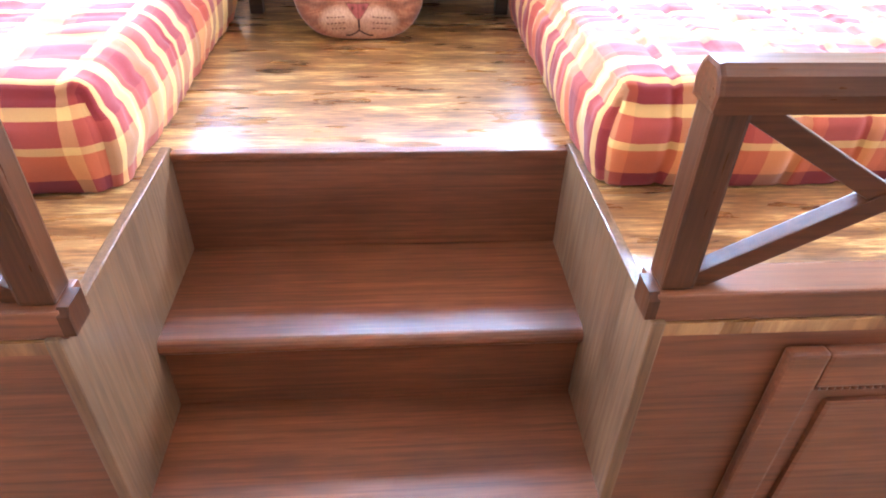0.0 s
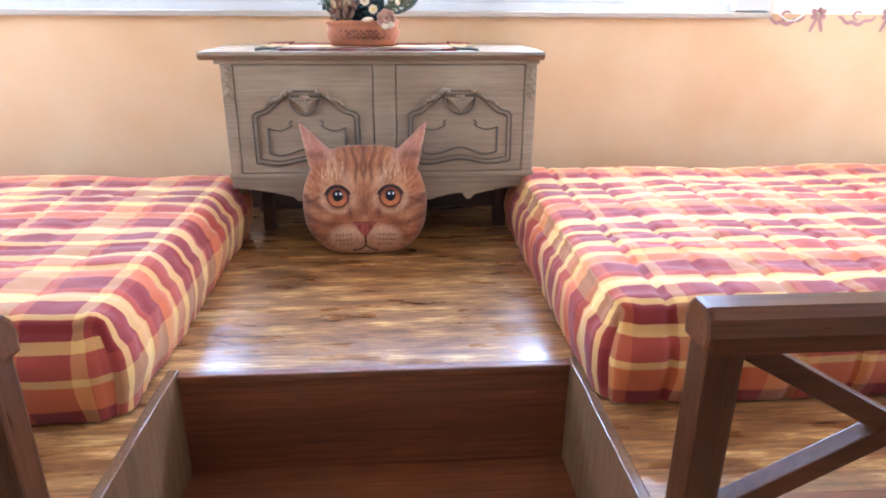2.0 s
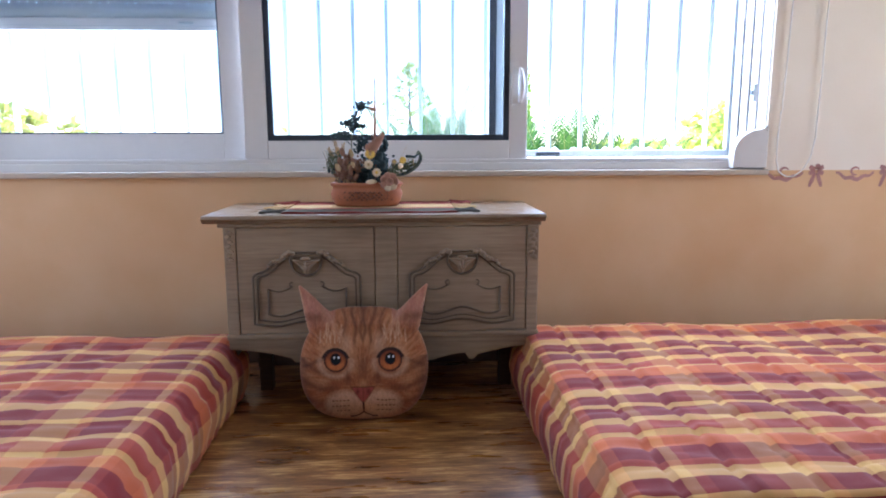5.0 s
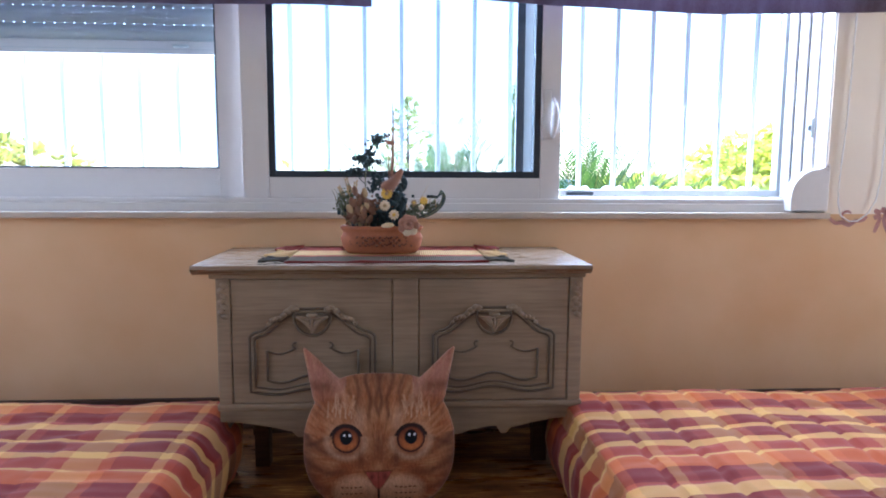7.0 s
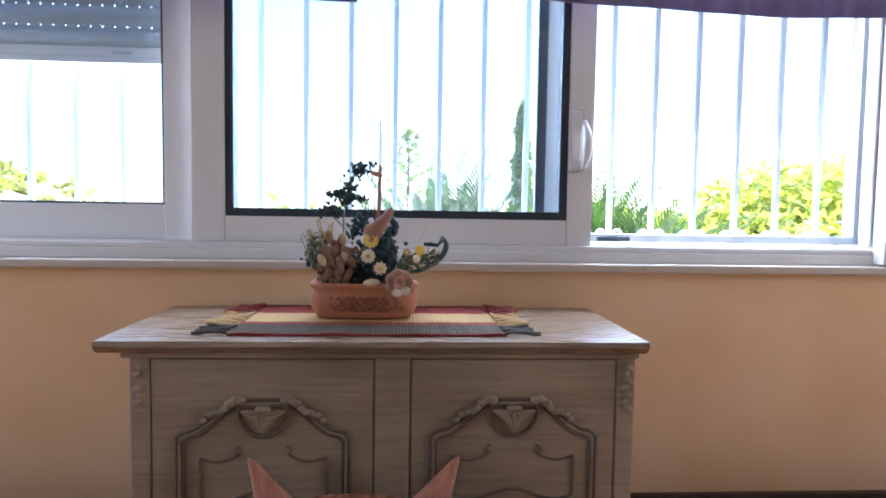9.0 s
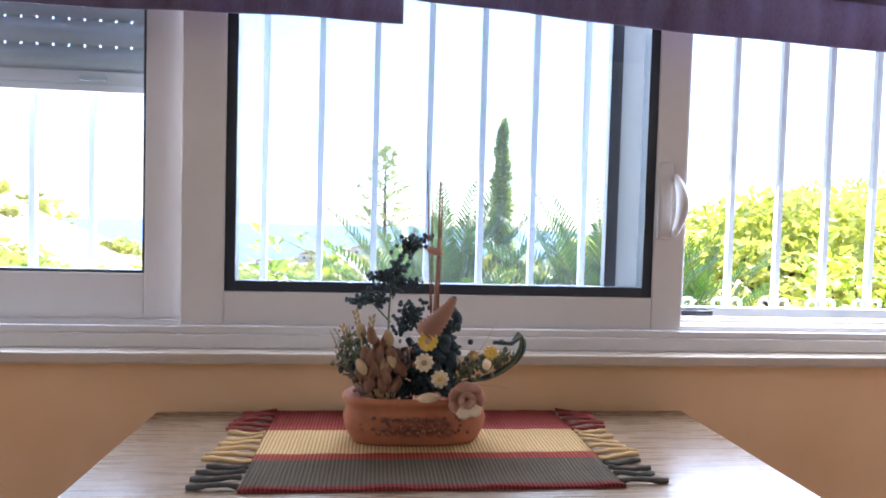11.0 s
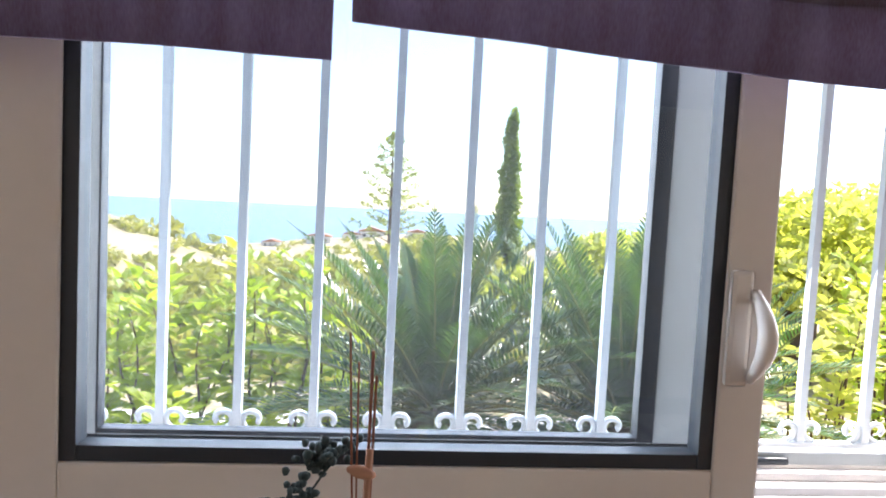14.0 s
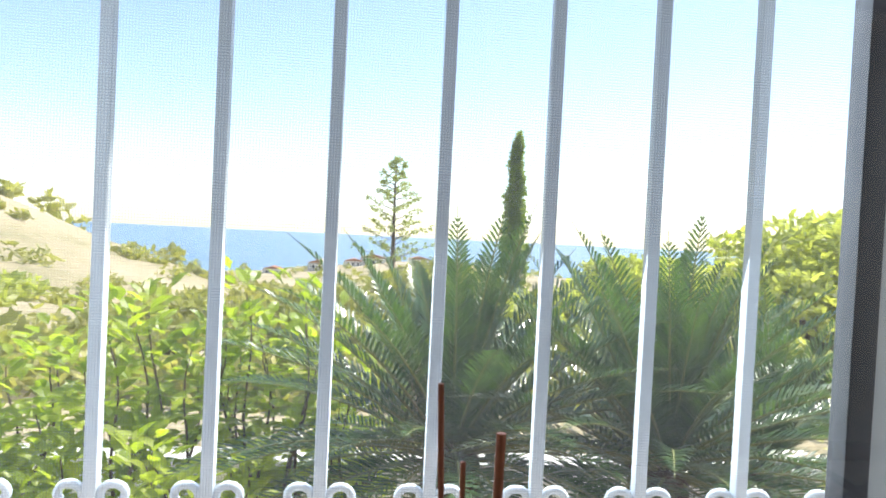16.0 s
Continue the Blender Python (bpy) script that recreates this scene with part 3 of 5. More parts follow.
def cabinet():
    c = thing("cabinet", ((CX0 + CX1) / 2, (CY + CB) / 2, PZ), "grey-washed wooden cabinet with two carved shell doors", "cabinet")
    part("body", box(CX0, CX1, CY + 0.012, CB, 0.925, CT - 0.022), CAB_WOOD, c)
    top = prism([(CY - 0.028, CT - 0.008), (CY - 0.024, CT), (CB, CT), (CB, CT - 0.020), (CY - 0.014, CT - 0.020), (CY - 0.022, CT - 0.014)], "x", CX0 - 0.046, CX1 + 0.014)
    part("top", top, TOP_WOOD, c, "pale worn wooden top with a moulded edge")
    part("cornice", box(CX0 - 0.014, CX1 + 0.006, CY - 0.006, CB, CT - 0.031, CT - 0.020, 0.004), CAB_WOOD, c)
    mid = (0.027 + 0.097) / 2
    for x0, x1, nm in ((CX0, CX0 + 0.030, "corner_post"), (CX1 - 0.030, CX1, "corner_post"), (mid - 0.028, mid + 0.028, "centre_stile")):
        p = part(nm, box(x0, x1, CY - 0.004, CY + 0.013, 0.944, CT - 0.031, 0.003), CAB_WOOD, c)
        if nm == "corner_post":
            bm = bmesh.new()
            xc = (x0 + x1) / 2
            for i in range(7):
                blob(bm, (xc + 0.003 * (-1) ** i, CY - 0.005, CT - 0.045 - 0.0115 * i), 0.009, 0.004, 0.0062, Matrix.Rotation(0.5 * (-1) ** i, 4, "Y"))
            part("carved_leaf", bm, CAB_WOOD, p)
    part("base_moulding", box(CX0 - 0.004, CX1 + 0.004, CY - 0.006, CY + 0.014, 0.930, 0.945, 0.004), CAB_WOOD, c)
    # added dark sheet: stands in for the shade below the cabinet
    part("shade_panel", box(CX0 + 0.036, CX1 - 0.036, CB - 0.030, CB - 0.018, PZ + 0.002, 0.925), DARK_WOOD_AND_SHADE, c, "added dark sheet for the shade under the cabinet")
    # scalloped apron
    pts, n = [], 72
    for i in range(n + 1):
        a = i / n
        u = abs(a - 0.5) * 2
        if u < 0.22:
            z = 0.872 + 0.010 * math.cos(u / 0.22 * math.pi / 2)
        elif u < 0.36:
            z = 0.872 - 0.007 * math.sin((u - 0.22) / 0.14 * math.pi)
        elif u < 0.53:
            z = 0.872 + 0.012 * math.sin((u - 0.36) / 0.17 * math.pi / 2)
        elif u < 0.585:
            z = 0.866
        else:
            z = 0.876 + 0.027 * math.sin((u - 0.585) / 0.415 * math.pi / 2)
        pts.append((CX0 + (CX1 - CX0) * a, max(PZ, z)))
    bm = prism([(CX0, 0.932)] + pts + [(CX1, 0.932)], "y", CY, CY + 0.020)
    part("apron", bm, CAB_WOOD, c, "scalloped apron with short feet")
    for x0, x1 in ((CX0, CX0 + 0.035), (CX1 - 0.035, CX1)):
        # feet coloured dark so that they sink into the shade underneath
        part("foot", box(x0, x1, CB - 0.04, CB, PZ, 0.93, 0.003), DARK_WOOD_AND_SHADE, c)
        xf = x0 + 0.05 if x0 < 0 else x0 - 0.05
        part("foot", box(xf, xf + 0.035, CY + 0.10, CY + 0.135, PZ, 0.93, 0.003), DARK_WOOD_AND_SHADE, c)
        part("side_panel", box(x0 if x0 < 0 else x1 - 0.016, x0 + 0.016 if x0 < 0 else x1, CY + 0.021, CB - 0.041, 0.86, 0.925), CAB_WOOD, c)
    for x0, x1 in ((CX0 + 0.032, mid - 0.030), (mid + 0.030, CX1 - 0.032)):
        d = part("door", box(x0, x1, CY - 0.002, CY + 0.012, 0.947, CT - 0.033, 0.002), CAB_WOOD, c, "carved door")
        xc, zc = (x0 + x1) / 2, 1.09
        hw = 0.137
        yv = CY - 0.004

        def mould(w, zl, zs, za, r, material, nm, wave=0.0):
            """A carved outline: rounded shoulders that climb to the shell, and a waved foot."""
            path = []
            for i in range(49):
                t = i / 48 * 2 - 1
                k = abs(t)
                e = min(1, max(0, (0.90 - k) / 0.62))
                corner = 0.010 * (1 - max(0, (k - 0.88) / 0.12) ** 2)
                path.append((xc + w * t, yv, zs + corner + (za - zs - 0.010) * e * e * (3 - 2 * e)))
            low = [(xc + w * (1 - i / 24 * 2), yv, zl + wave * math.cos((1 - i / 24 * 2) * math.pi * 1.5) * (1 - abs(1 - i / 24 * 2) ** 4)) for i in range(25)]
            part(nm, tube(path + low + path[:1], r, 6, caps=False), material, d)

        mould(hw, 0.972, 1.098, 1.160, 0.0028, CAB_GROOVE, "outer_moulding", 0.007)
        mould(hw - 0.0055, 0.978, 1.094, 1.154, 0.0026, CAB_WOOD, "outer_bead", 0.007)
        mould(hw - 0.011, 0.984, 1.090, 1.148, 0.0020, CAB_GROOVE, "outer_groove", 0.007)
        # inner outline: straight sides, waved foot, a broken head of two curls
        wi = 0.100
        foot = [(xc + wi * (1 - i / 24 * 2), yv, 1.006 + 0.009 * math.cos((1 - i / 24 * 2) * math.pi * 1.4) - 0.004) for i in range(25)]
        side = [(xc + wi, yv, 1.066), (xc + wi, yv, 1.040), (xc + wi, yv, 1.018)]
        part("inner_moulding", tube(side + foot + [(2 * xc - p[0], p[1], p[2]) for p in side[::-1]], 0.0026, 6), CAB_GROOVE, d)
        for s in (-1, 1):
            curl = [(xc + s * (wi - 0.062 * i / 14), yv, 1.066 - 0.010 * math.sin(math.pi * i / 14) + 0.006 * (i / 14)) for i in range(15)]
            curl += [(xc + s * (wi - 0.062 + 0.006 * math.sin(b)), yv, 1.072 + 0.006 - 0.006 * math.cos(b)) for b in [0.5 * j for j in range(1, 8)]]
            part("inner_curl", tube(curl, 0.0018, 6), CAB_GROOVE, d)
        # shell with two leaf scrolls
        bm = bmesh.new()
        for i in range(9):
            a = radians(-84 + 21 * i)
            blob(bm, (xc + 0.018 * math.sin(a), yv - 0.004, 1.142 - 0.019 * math.cos(a)), 0.0046, 0.006, 0.0185, Matrix.Rotation(a, 4, "Y"))
        blob(bm, (xc, yv - 0.005, 1.146), 0.013, 0.007, 0.006)
        part("shell", bm, CAB_WOOD, d, "carved shell")
        part("shell_rim", tube([(xc + 0.039 * math.sin(a), yv, 1.141 - 0.041 * math.cos(a)) for a in [radians(-112 + 11.2 * i) for i in range(21)]], 0.0034, 6), CAB_GROOVE, d)
        for s in (-1, 1):
            bm, dark = bmesh.new(), bmesh.new()
            for i in range(8):
                f = i / 7
                p = (xc + s * (0.036 + 0.058 * f), yv - 0.003, 1.160 - 0.034 * f ** 1.3 + 0.004 * math.sin(i * 1.3))
                blob(bm, p, 0.0098 - 0.004 * f, 0.005, 0.0068 - 0.002 * f, Matrix.Rotation(s * (0.7 if i % 2 else 0.1), 4, "Y"))
                # darker lump below the leaf puts the shade of the carving into colour
                blob(dark, (p[0] + s * 0.003, p[1] + 0.002, p[2] - 0.006), 0.0075 - 0.003 * f, 0.003, 0.0030, Matrix.Rotation(s * 0.5, 4, "Y"))
            scroll = part("leaf_scroll", bm, CAB_WOOD, d)
            part("undercut_shade", dark, CAB_GROOVE, scroll)
    return c


cabinet()

# ---- window ----
def rect_frame(bm, x0, x1, z0, z1, y0, y1, wl, wr, wb, wt, bevel=0.003):
    box(x0, x0 + wl, y0, y1, z0, z1, bevel, bm=bm)
    box(x1 - wr, x1, y0, y1, z0, z1, bevel, bm=bm)
    box(x0 + wl, x1 - wr, y0 + 0.001, y1 - 0.001, z0, z0 + wb, bevel, bm=bm)
    box(x0 + wl, x1 - wr, y0 + 0.001, y1 - 0.001, z1 - wt, z1, bevel, bm=bm)
    return bm


win = thing("window_1", (0, 2.3, WZ0), "wide white aluminium sliding window, one bay slid open", "window", kind="structure")
bm = box(WX0, WX1, 2.190, 2.42, WZ0 - 0.012, WZ0 + 0.012, 0.003)
for y in (2.196, 2.268, 2.300, 2.350, 2.395):
    box(WX0, WX1, y, y + 0.008, WZ0 + 0.012, WZ0 + 0.024, 0.002, bm=bm)
part("bottom_track", bm, WHITE_FRAME, win, "white bottom track with ribs")
part("top_track", box(WX0, WX1, 2.190, 2.42, WZ1 - 0.05, WZ1, 0.003), WHITE_FRAME, win)
for x0, x1 in ((WX0, WX0 + 0.035), (WX1 - 0.012, WX1)):
    part("jamb", box(x0, x1, 2.190, 2.42, WZ0 + 0.012, WZ1 - 0.05, 0.003), WHITE_FRAME, win)
bm = bmesh.new()
for k, x in enumerate((1.236, 1.2325, 1.229)):
    box(x, x + 0.0065, 2.225 + 0.05 * k, 2.262 + 0.05 * k, WZ0 + 0.024, WZ1 - 0.05, 0.002, bm=bm)
part("jamb_rib", bm, WHITE_FRAME, win)


def sash(x0, x1, z0, z1, y0, y1, wl, wr, wb, label, gasket):
    s = part("sash", rect_frame(bmesh.new(), x0, x1, z0, z1, y0, y1, wl, wr, wb, 0.07), WHITE_FRAME, win, label)
    gx0, gx1, gz0, gz1 = x0 + wl, x1 - wr, z0 + wb, z1 - 0.07
    part("gasket", rect_frame(bmesh.new(), gx0, gx1, gz0, gz1, y0 + 0.004, y1 - 0.004, gasket, gasket, gasket, gasket, 0.001), GASKET, s, "black rubber gasket")
    gl = part("pane", box(gx0 + gasket, gx1 - gasket, (y0 + y1) / 2 - 0.002, (y0 + y1) / 2 + 0.002, gz0 + gasket, gz1 - gasket), GLASS, s, "clear glass pane")
    gl.visible_shadow = False
    return s


sash(-1.235, -0.385, 1.386, 2.25, 2.276, 2.306, 0.075, 0.075, 0.082, "white sliding sash in the rear track", 0.005)
mid_sash = sash(-0.381, 0.497, 1.388, 2.25, 2.214, 2.250, 0.071, 0.057, 0.058, "white sliding sash with a pull handle", 0.018)
bm = box(0.442, 0.470, 2.206, 2.2135, 1.552, 1.690, 0.006)
plate = part("handle_plate", bm, WHITE_FRAME, mid_sash, "white handle plate")
arc = [(0.472, 2.206 - 0.030 * math.sin(math.pi * i / 12), 1.665 - 0.105 * i / 12) for i in range(13)]
bm = tube(arc, [0.005 + 0.006 * math.sin(math.pi * i / 12) for i in range(13)], 10)
part("handle", bm, WHITE_FRAME, mid_sash, "white moulded pull handle")

scr = thing("insect_screen", (0.03, 2.338, WZ0 + 0.024), "fine grey insect screen in a white sliding frame", "screen")
part("screen_frame", rect_frame(bmesh.new(), -0.352, 0.494, 1.437, 2.25, 2.326, 2.346, 0.036, 0.082, 0.003, 0.04), SHUTTER, scr)
part("bottom_rail", box(-0.352, 0.494, 2.324, 2.348, 1.392, 1.4365, 0.003), GASKET, scr, "dark bottom rail with brush seal")
part("screen_seal", rect_frame(bmesh.new(), -0.316, 0.412, 1.440, 2.21, 2.322, 2.344, 0.003, 0.023, 0.006, 0.008, 0.001), GASKET, scr, "dark rubber seal")
me = part("mesh", box(-0.313, 0.388, 2.3355, 2.3365, 1.444, 2.202), SCREEN, scr, "fine grey mesh")
me.visible_shadow = False
# lower rail of the second screen, seen in the open bay
rail2 = thing("screen_rail", (0.85, 2.338, WZ0 + 0.024), "dark bottom rail of the open bay's screen track", "rail")
part("rail", box(0.498, 1.243, 2.372, 2.392, 1.392, 1.412, 0.003), SHUTTER, rail2, "dark grey rail")
part("latch", box(0.556, 0.640, 2.362, 2.371, 1.394, 1.406, 0.005), GASKET, rail2, "black latch")
part("upright", box(1.222, 1.2425, 2.372, 2.392, 1.412, 2.24, 0.003), SHUTTER, rail2)

structure("window_sill", box(WX0, WX1, 2.150, 2.1895, 1.336, 1.3535, 0.004), SILL_STONE, "cream stone ledge under the window", "sill")
structure("outer_sill", box(WX0, WX1, 2.421, 2.512, 1.335, 1.374, 0.004), SILL_STONE, "pale stone outer sill", "sill")

# roller shutter of the closed bay
sh = thing("roller_shutter", (-0.85, 2.364, 1.80), "grey roller shutter lowered part of the way", "shutter")
for k in range(10):
    z = 1.832 + 0.0475 * k
    prof = [(2.358 + 0.0085 * math.sin(math.pi * i / 8) * -1, z + 0.0425 * i / 8) for i in range(9)] + [(2.366, z + 0.0425), (2.366, z)]
    sl = part("slat", prism(prof, "x", WX0 + 0.04, -0.40), SHUTTER, sh)
    strip = bmesh.new()
    for j in range(30):
        xa = WX0 + 0.04 + 0.0276 * j
        box(xa, xa + 0.0235, 2.360, 2.364, z + 0.0425, z + 0.0475, bm=strip)
    part("hinge_strip", strip, SHUTTER, sl, "slotted hinge strip that lets light through")
bot = part("bottom_bar", box(WX0 + 0.04, -0.40, 2.352, 2.370, 1.793, 1.831, 0.003), WHITE_FRAME, sh, "pale bottom bar")
part("groove", box(WX0 + 0.04, -0.40, 2.3505, 2.3525, 1.806, 1.8075), SHUTTER, bot)
part("latch", box(-0.60, -0.555, 2.345, 2.351, 1.812, 1.820, 0.002), SHUTTER, bot)

# shutter strap winder
sb = thing("strap_winder", (1.20, 2.185, 1.365), "white rounded plastic shutter strap winder", "strap winder")
prof = [(1.250, 1.358), (1.250, 1.490), (1.236, 1.490), (1.234, 1.482)] + [(1.222 - 0.080 * math.sin(a), 1.398 + 0.078 * math.cos(a)) for a in [math.pi / 2 * i / 9 for i in range(10)]] + [(1.142, 1.358)]
part("case", prism(prof, "y", 2.158, 2.194, bevel=0.003), WHITE_FRAME, sb)
part("strap", box(1.236, 1.242, 2.162, 2.184, 1.490, 2.28), CORD, sb, "pale woven strap")
bm = bmesh.new()
for z in (1.482, 1.474):
    blob(bm, (1.243, 2.157, z), 0.0016, 0.001, 0.0016)
part("screw", bm, GASKET, sb)
lt = thing("window_catch", (1.222, 2.215, 1.58), "small dark metal window catch", "catch")
part("plate", box(1.217, 1.2265, 2.205, 2.222, 1.565, 1.620, 0.003), SHUTTER, lt)
part("tongue", box(1.212, 1.2165, 2.208, 2.218, 1.585, 1.600, 0.001), GASKET, lt)

# ---- bars ----
GY, GZ = 2.490, 1.374
grille = thing("window_grille", (0, GY, GZ), "white wrought-iron window grille with scrolled feet", "grille")
part("foot_rail", box(-1.262, 1.248, GY - 0.008, GY + 0.008, GZ, GZ + 0.012, 0.002), BAR_PAINT, grille)
part("head_rail", box(-1.262, 1.248, GY - 0.008, GY + 0.008, 2.27, 2.284, 0.002), BAR_PAINT, grille)
me_bar = None
me_scroll = {}
for k in range(-8, 14):
    x = -0.2920 + 0.1147 * k
    if not -1.25 < x < 1.245:
        continue
    ob = part("bar", box(-0.0066, 0.0066, -0.0066, 0.0066, GZ + 0.012, 2.27, 0.0012), BAR_PAINT, grille)
    if me_bar:
        ob.data = me_bar
    me_bar = ob.data
    ob.location = (x, GY, 0)
    for s in (-1, 1):
        pts = []
        for i in range(22):
            a = -math.pi / 2 + (math.pi * 1.72) * i / 21
            r = 0.0162 if i < 10 else 0.0162 - 0.00085 * (i - 9)
            pts.append((0.0085 + 0.0160 + r * -math.cos(a), 0, GZ + 0.0295 + r * math.sin(a) * 0.98))
        ob = part("scroll", tube([(s * p[0], p[1], p[2]) for p in pts], 0.0046, 7), BAR_PAINT, grille)
        if s in me_scroll:
            ob.data = me_scroll[s]
        me_scroll[s] = ob.data
        ob.location = (x, GY, 0)

# ---- roman blinds ----
def blind(x0, x1, z_low, sag, label):
    b = thing("roman_blind", ((x0 + x1) / 2, 2.12, 2.5), label, "blind", "window blinds")
    n = 40
    for row, (zt, zb, y) in enumerate(((2.56, 2.10, 2.128), (2.12, 2.00, 2.116), (2.02, 1.955, 2.120), (1.975, z_low, 2.124))):
        bm = bmesh.new()
        for i in range(n + 1):
            a = i / n
            x = x0 + (x1 - x0) * a
            wob = 0.003 * math.sin(a * 17 + row) + 0.002 * math.sin(a * 41)
            zl = zb + sag(a) if row else zb
            zz = zt + (sag(a) if row > 1 else 0)
            bulge = 0.008 if row else 0.0
            for y2, z2 in ((y + wob, zz), (y + wob - bulge, (zz + zl) / 2), (y + wob, zl), (y + wob + 0.005, zl), (y + wob + 0.005, zz)):
                bm.verts.new((x, y2, z2))
        bm.verts.ensure_lookup_table()
        for i in range(n):
            for k in range(5):
                o, q = i * 5, (i + 1) * 5
                bm.faces.new([bm.verts[j] for j in (o + k, o + (k + 1) % 5, q + (k + 1) % 5, q + k)]).smooth = True
        for o in (0, n * 5):
            bm.faces.new([bm.verts[o + k] for k in range(5)])
        bmesh.ops.recalc_face_normals(bm, faces=bm.faces)
        part("fold", bm, BLIND, b)
    part("head_rail", box(x0, x1, 2.118, 2.176, 2.56, 2.60, 0.003), WHITE_FRAME, b)
    return b


blind(-1.30, -0.022, 1.880, lambda a: 0.002 * math.sin(a * 9), "violet cloth roman blind drawn up over the window")
blind(-0.004, 1.36, 1.880, lambda a: 0.038 * (1 - min(1, a / 0.62)) ** 1.3 + 0.016 * max(0, (a - 0.62) / 0.38) ** 1.5, "violet cloth roman blind drawn up with a slack edge")
cordt = thing("blind_cord", (1.345, 2.165, 1.32), "thin white looped blind cord hanging on the wall", "cord")
path = [(1.300, 2.165, 2.56), (1.298, 2.165, 1.9), (1.292, 2.165, 1.6), (1.283, 2.165, 1.45), (1.284, 2.165, 1.38), (1.295, 2.165, 1.345), (1.320, 2.165, 1.329), (1.345, 2.165, 1.330),
        (1.375, 2.165, 1.352), (1.395, 2.165, 1.39), (1.405, 2.165, 1.45), (1.408, 2.165, 1.6), (1.41, 2.165, 2.0), (1.41, 2.165, 2.56)]
part("loop", tube(path, 0.0022, 6), CORD, cordt)

# stencilled ribbon border on the wall
border = thing("ribbon_stencil", (1.8, WALL_Y - 0.001, 1.33), "mauve ribbon and bow border stencilled on the wall", "wall stencil")


def ribbon(points, w):
    bm = bmesh.new()
    n = len(points)
    vs = []
    for i, (x, z) in enumerate(points):
        dx, dz = points[min(n - 1, i + 1)][0] - points[max(0, i - 1)][0], points[min(n - 1, i + 1)][1] - points[max(0, i - 1)][1]
        l = math.hypot(dx, dz) or 1
        ww = w * (0.45 + 0.55 * math.sin(math.pi * (i + 0.5) / n))
        for y in (WALL_Y - 0.0012, WALL_Y + 0.0003):
            vs.append((bm.verts.new((x - dz / l * ww, y, z + dx / l * ww)), bm.verts.new((x + dz / l * ww, y, z - dx / l * ww))))
    for i in range(n - 1):
        a, b = vs[2 * i], vs[2 * i + 2]
        bm.faces.new((a[0], b[0], b[1], a[1]))
        c, d = vs[2 * i + 1], vs[2 * i + 3]
        bm.faces.new((c[0], c[1], d[1], d[0]))
    return bm


for k in range(5):
    x = 1.372 + 0.235 * k - 0.085
    arc = [(x + 0.125 * i / 12 - 0.03, 1.341 - 0.020 * math.sin(math.pi * i / 12) + 0.004 * math.sin(i * 1.6)) for i in range(13)]
    part("swag", ribbon(arc, 0.0065), MAUVE, border)
    part("curl", ribbon([(x + 0.034 + 0.014 * math.cos(a), 1.345 + 0.012 * math.sin(a)) for a in [0.5 + 4.6 * i / 12 for i in range(13)]], 0.004), MAUVE, border)
    xb = x + 0.139
    for a in (35, 145, 80, 215, 325):
        a = radians(a)
        part("petal", ribbon([(xb + 0.005 * math.cos(a) + 0.024 * t * math.cos(a), 1.349 + 0.004 * math.sin(a) + 0.016 * t * math.sin(a)) for t in (0, 0.25, 0.5, 0.75, 1)], 0.008), MAUVE, border)
    for s in (-1, 1):
        part("ribbon_tail", ribbon([(xb + s * (0.004 + 0.016 * t), 1.340 - 0.044 * t) for t in (0, 0.25, 0.5, 0.75, 1)], 0.0065), MAUVE, border)

# ---- cat-shaped cushion ----
def tone_mat(name, attr, rough=0.9):
    m, nt, b = base_mat(name, rough, spec=0.2)
    a = nt.nodes.new("ShaderNodeAttribute")
    a.attribute_name = attr
    fur = node(nt, "ShaderNodeTexNoise", Scale=1.0, Detail=6.0, Roughness=0.7)
    nt.links.new(coords(nt, (260, 60, 110)), fur.inputs["Vector"])
    r = ramp(nt, [(0.3, (0.66, 0.63, 0.60)), (0.7, (1.2, 1.18, 1.15))])
    nt.links.new(fur.outputs[0], r.inputs[0])
    nt.links.new(mixed(nt, 1.0, a.outputs["Color"], r.outputs[0], "MULTIPLY"), b.inputs["Base Color"])
    b.inputs["Sheen Weight"].default_value = 0.2
    bump(nt, b, fur.outputs[0], 0.2, 0.0008)
    return m


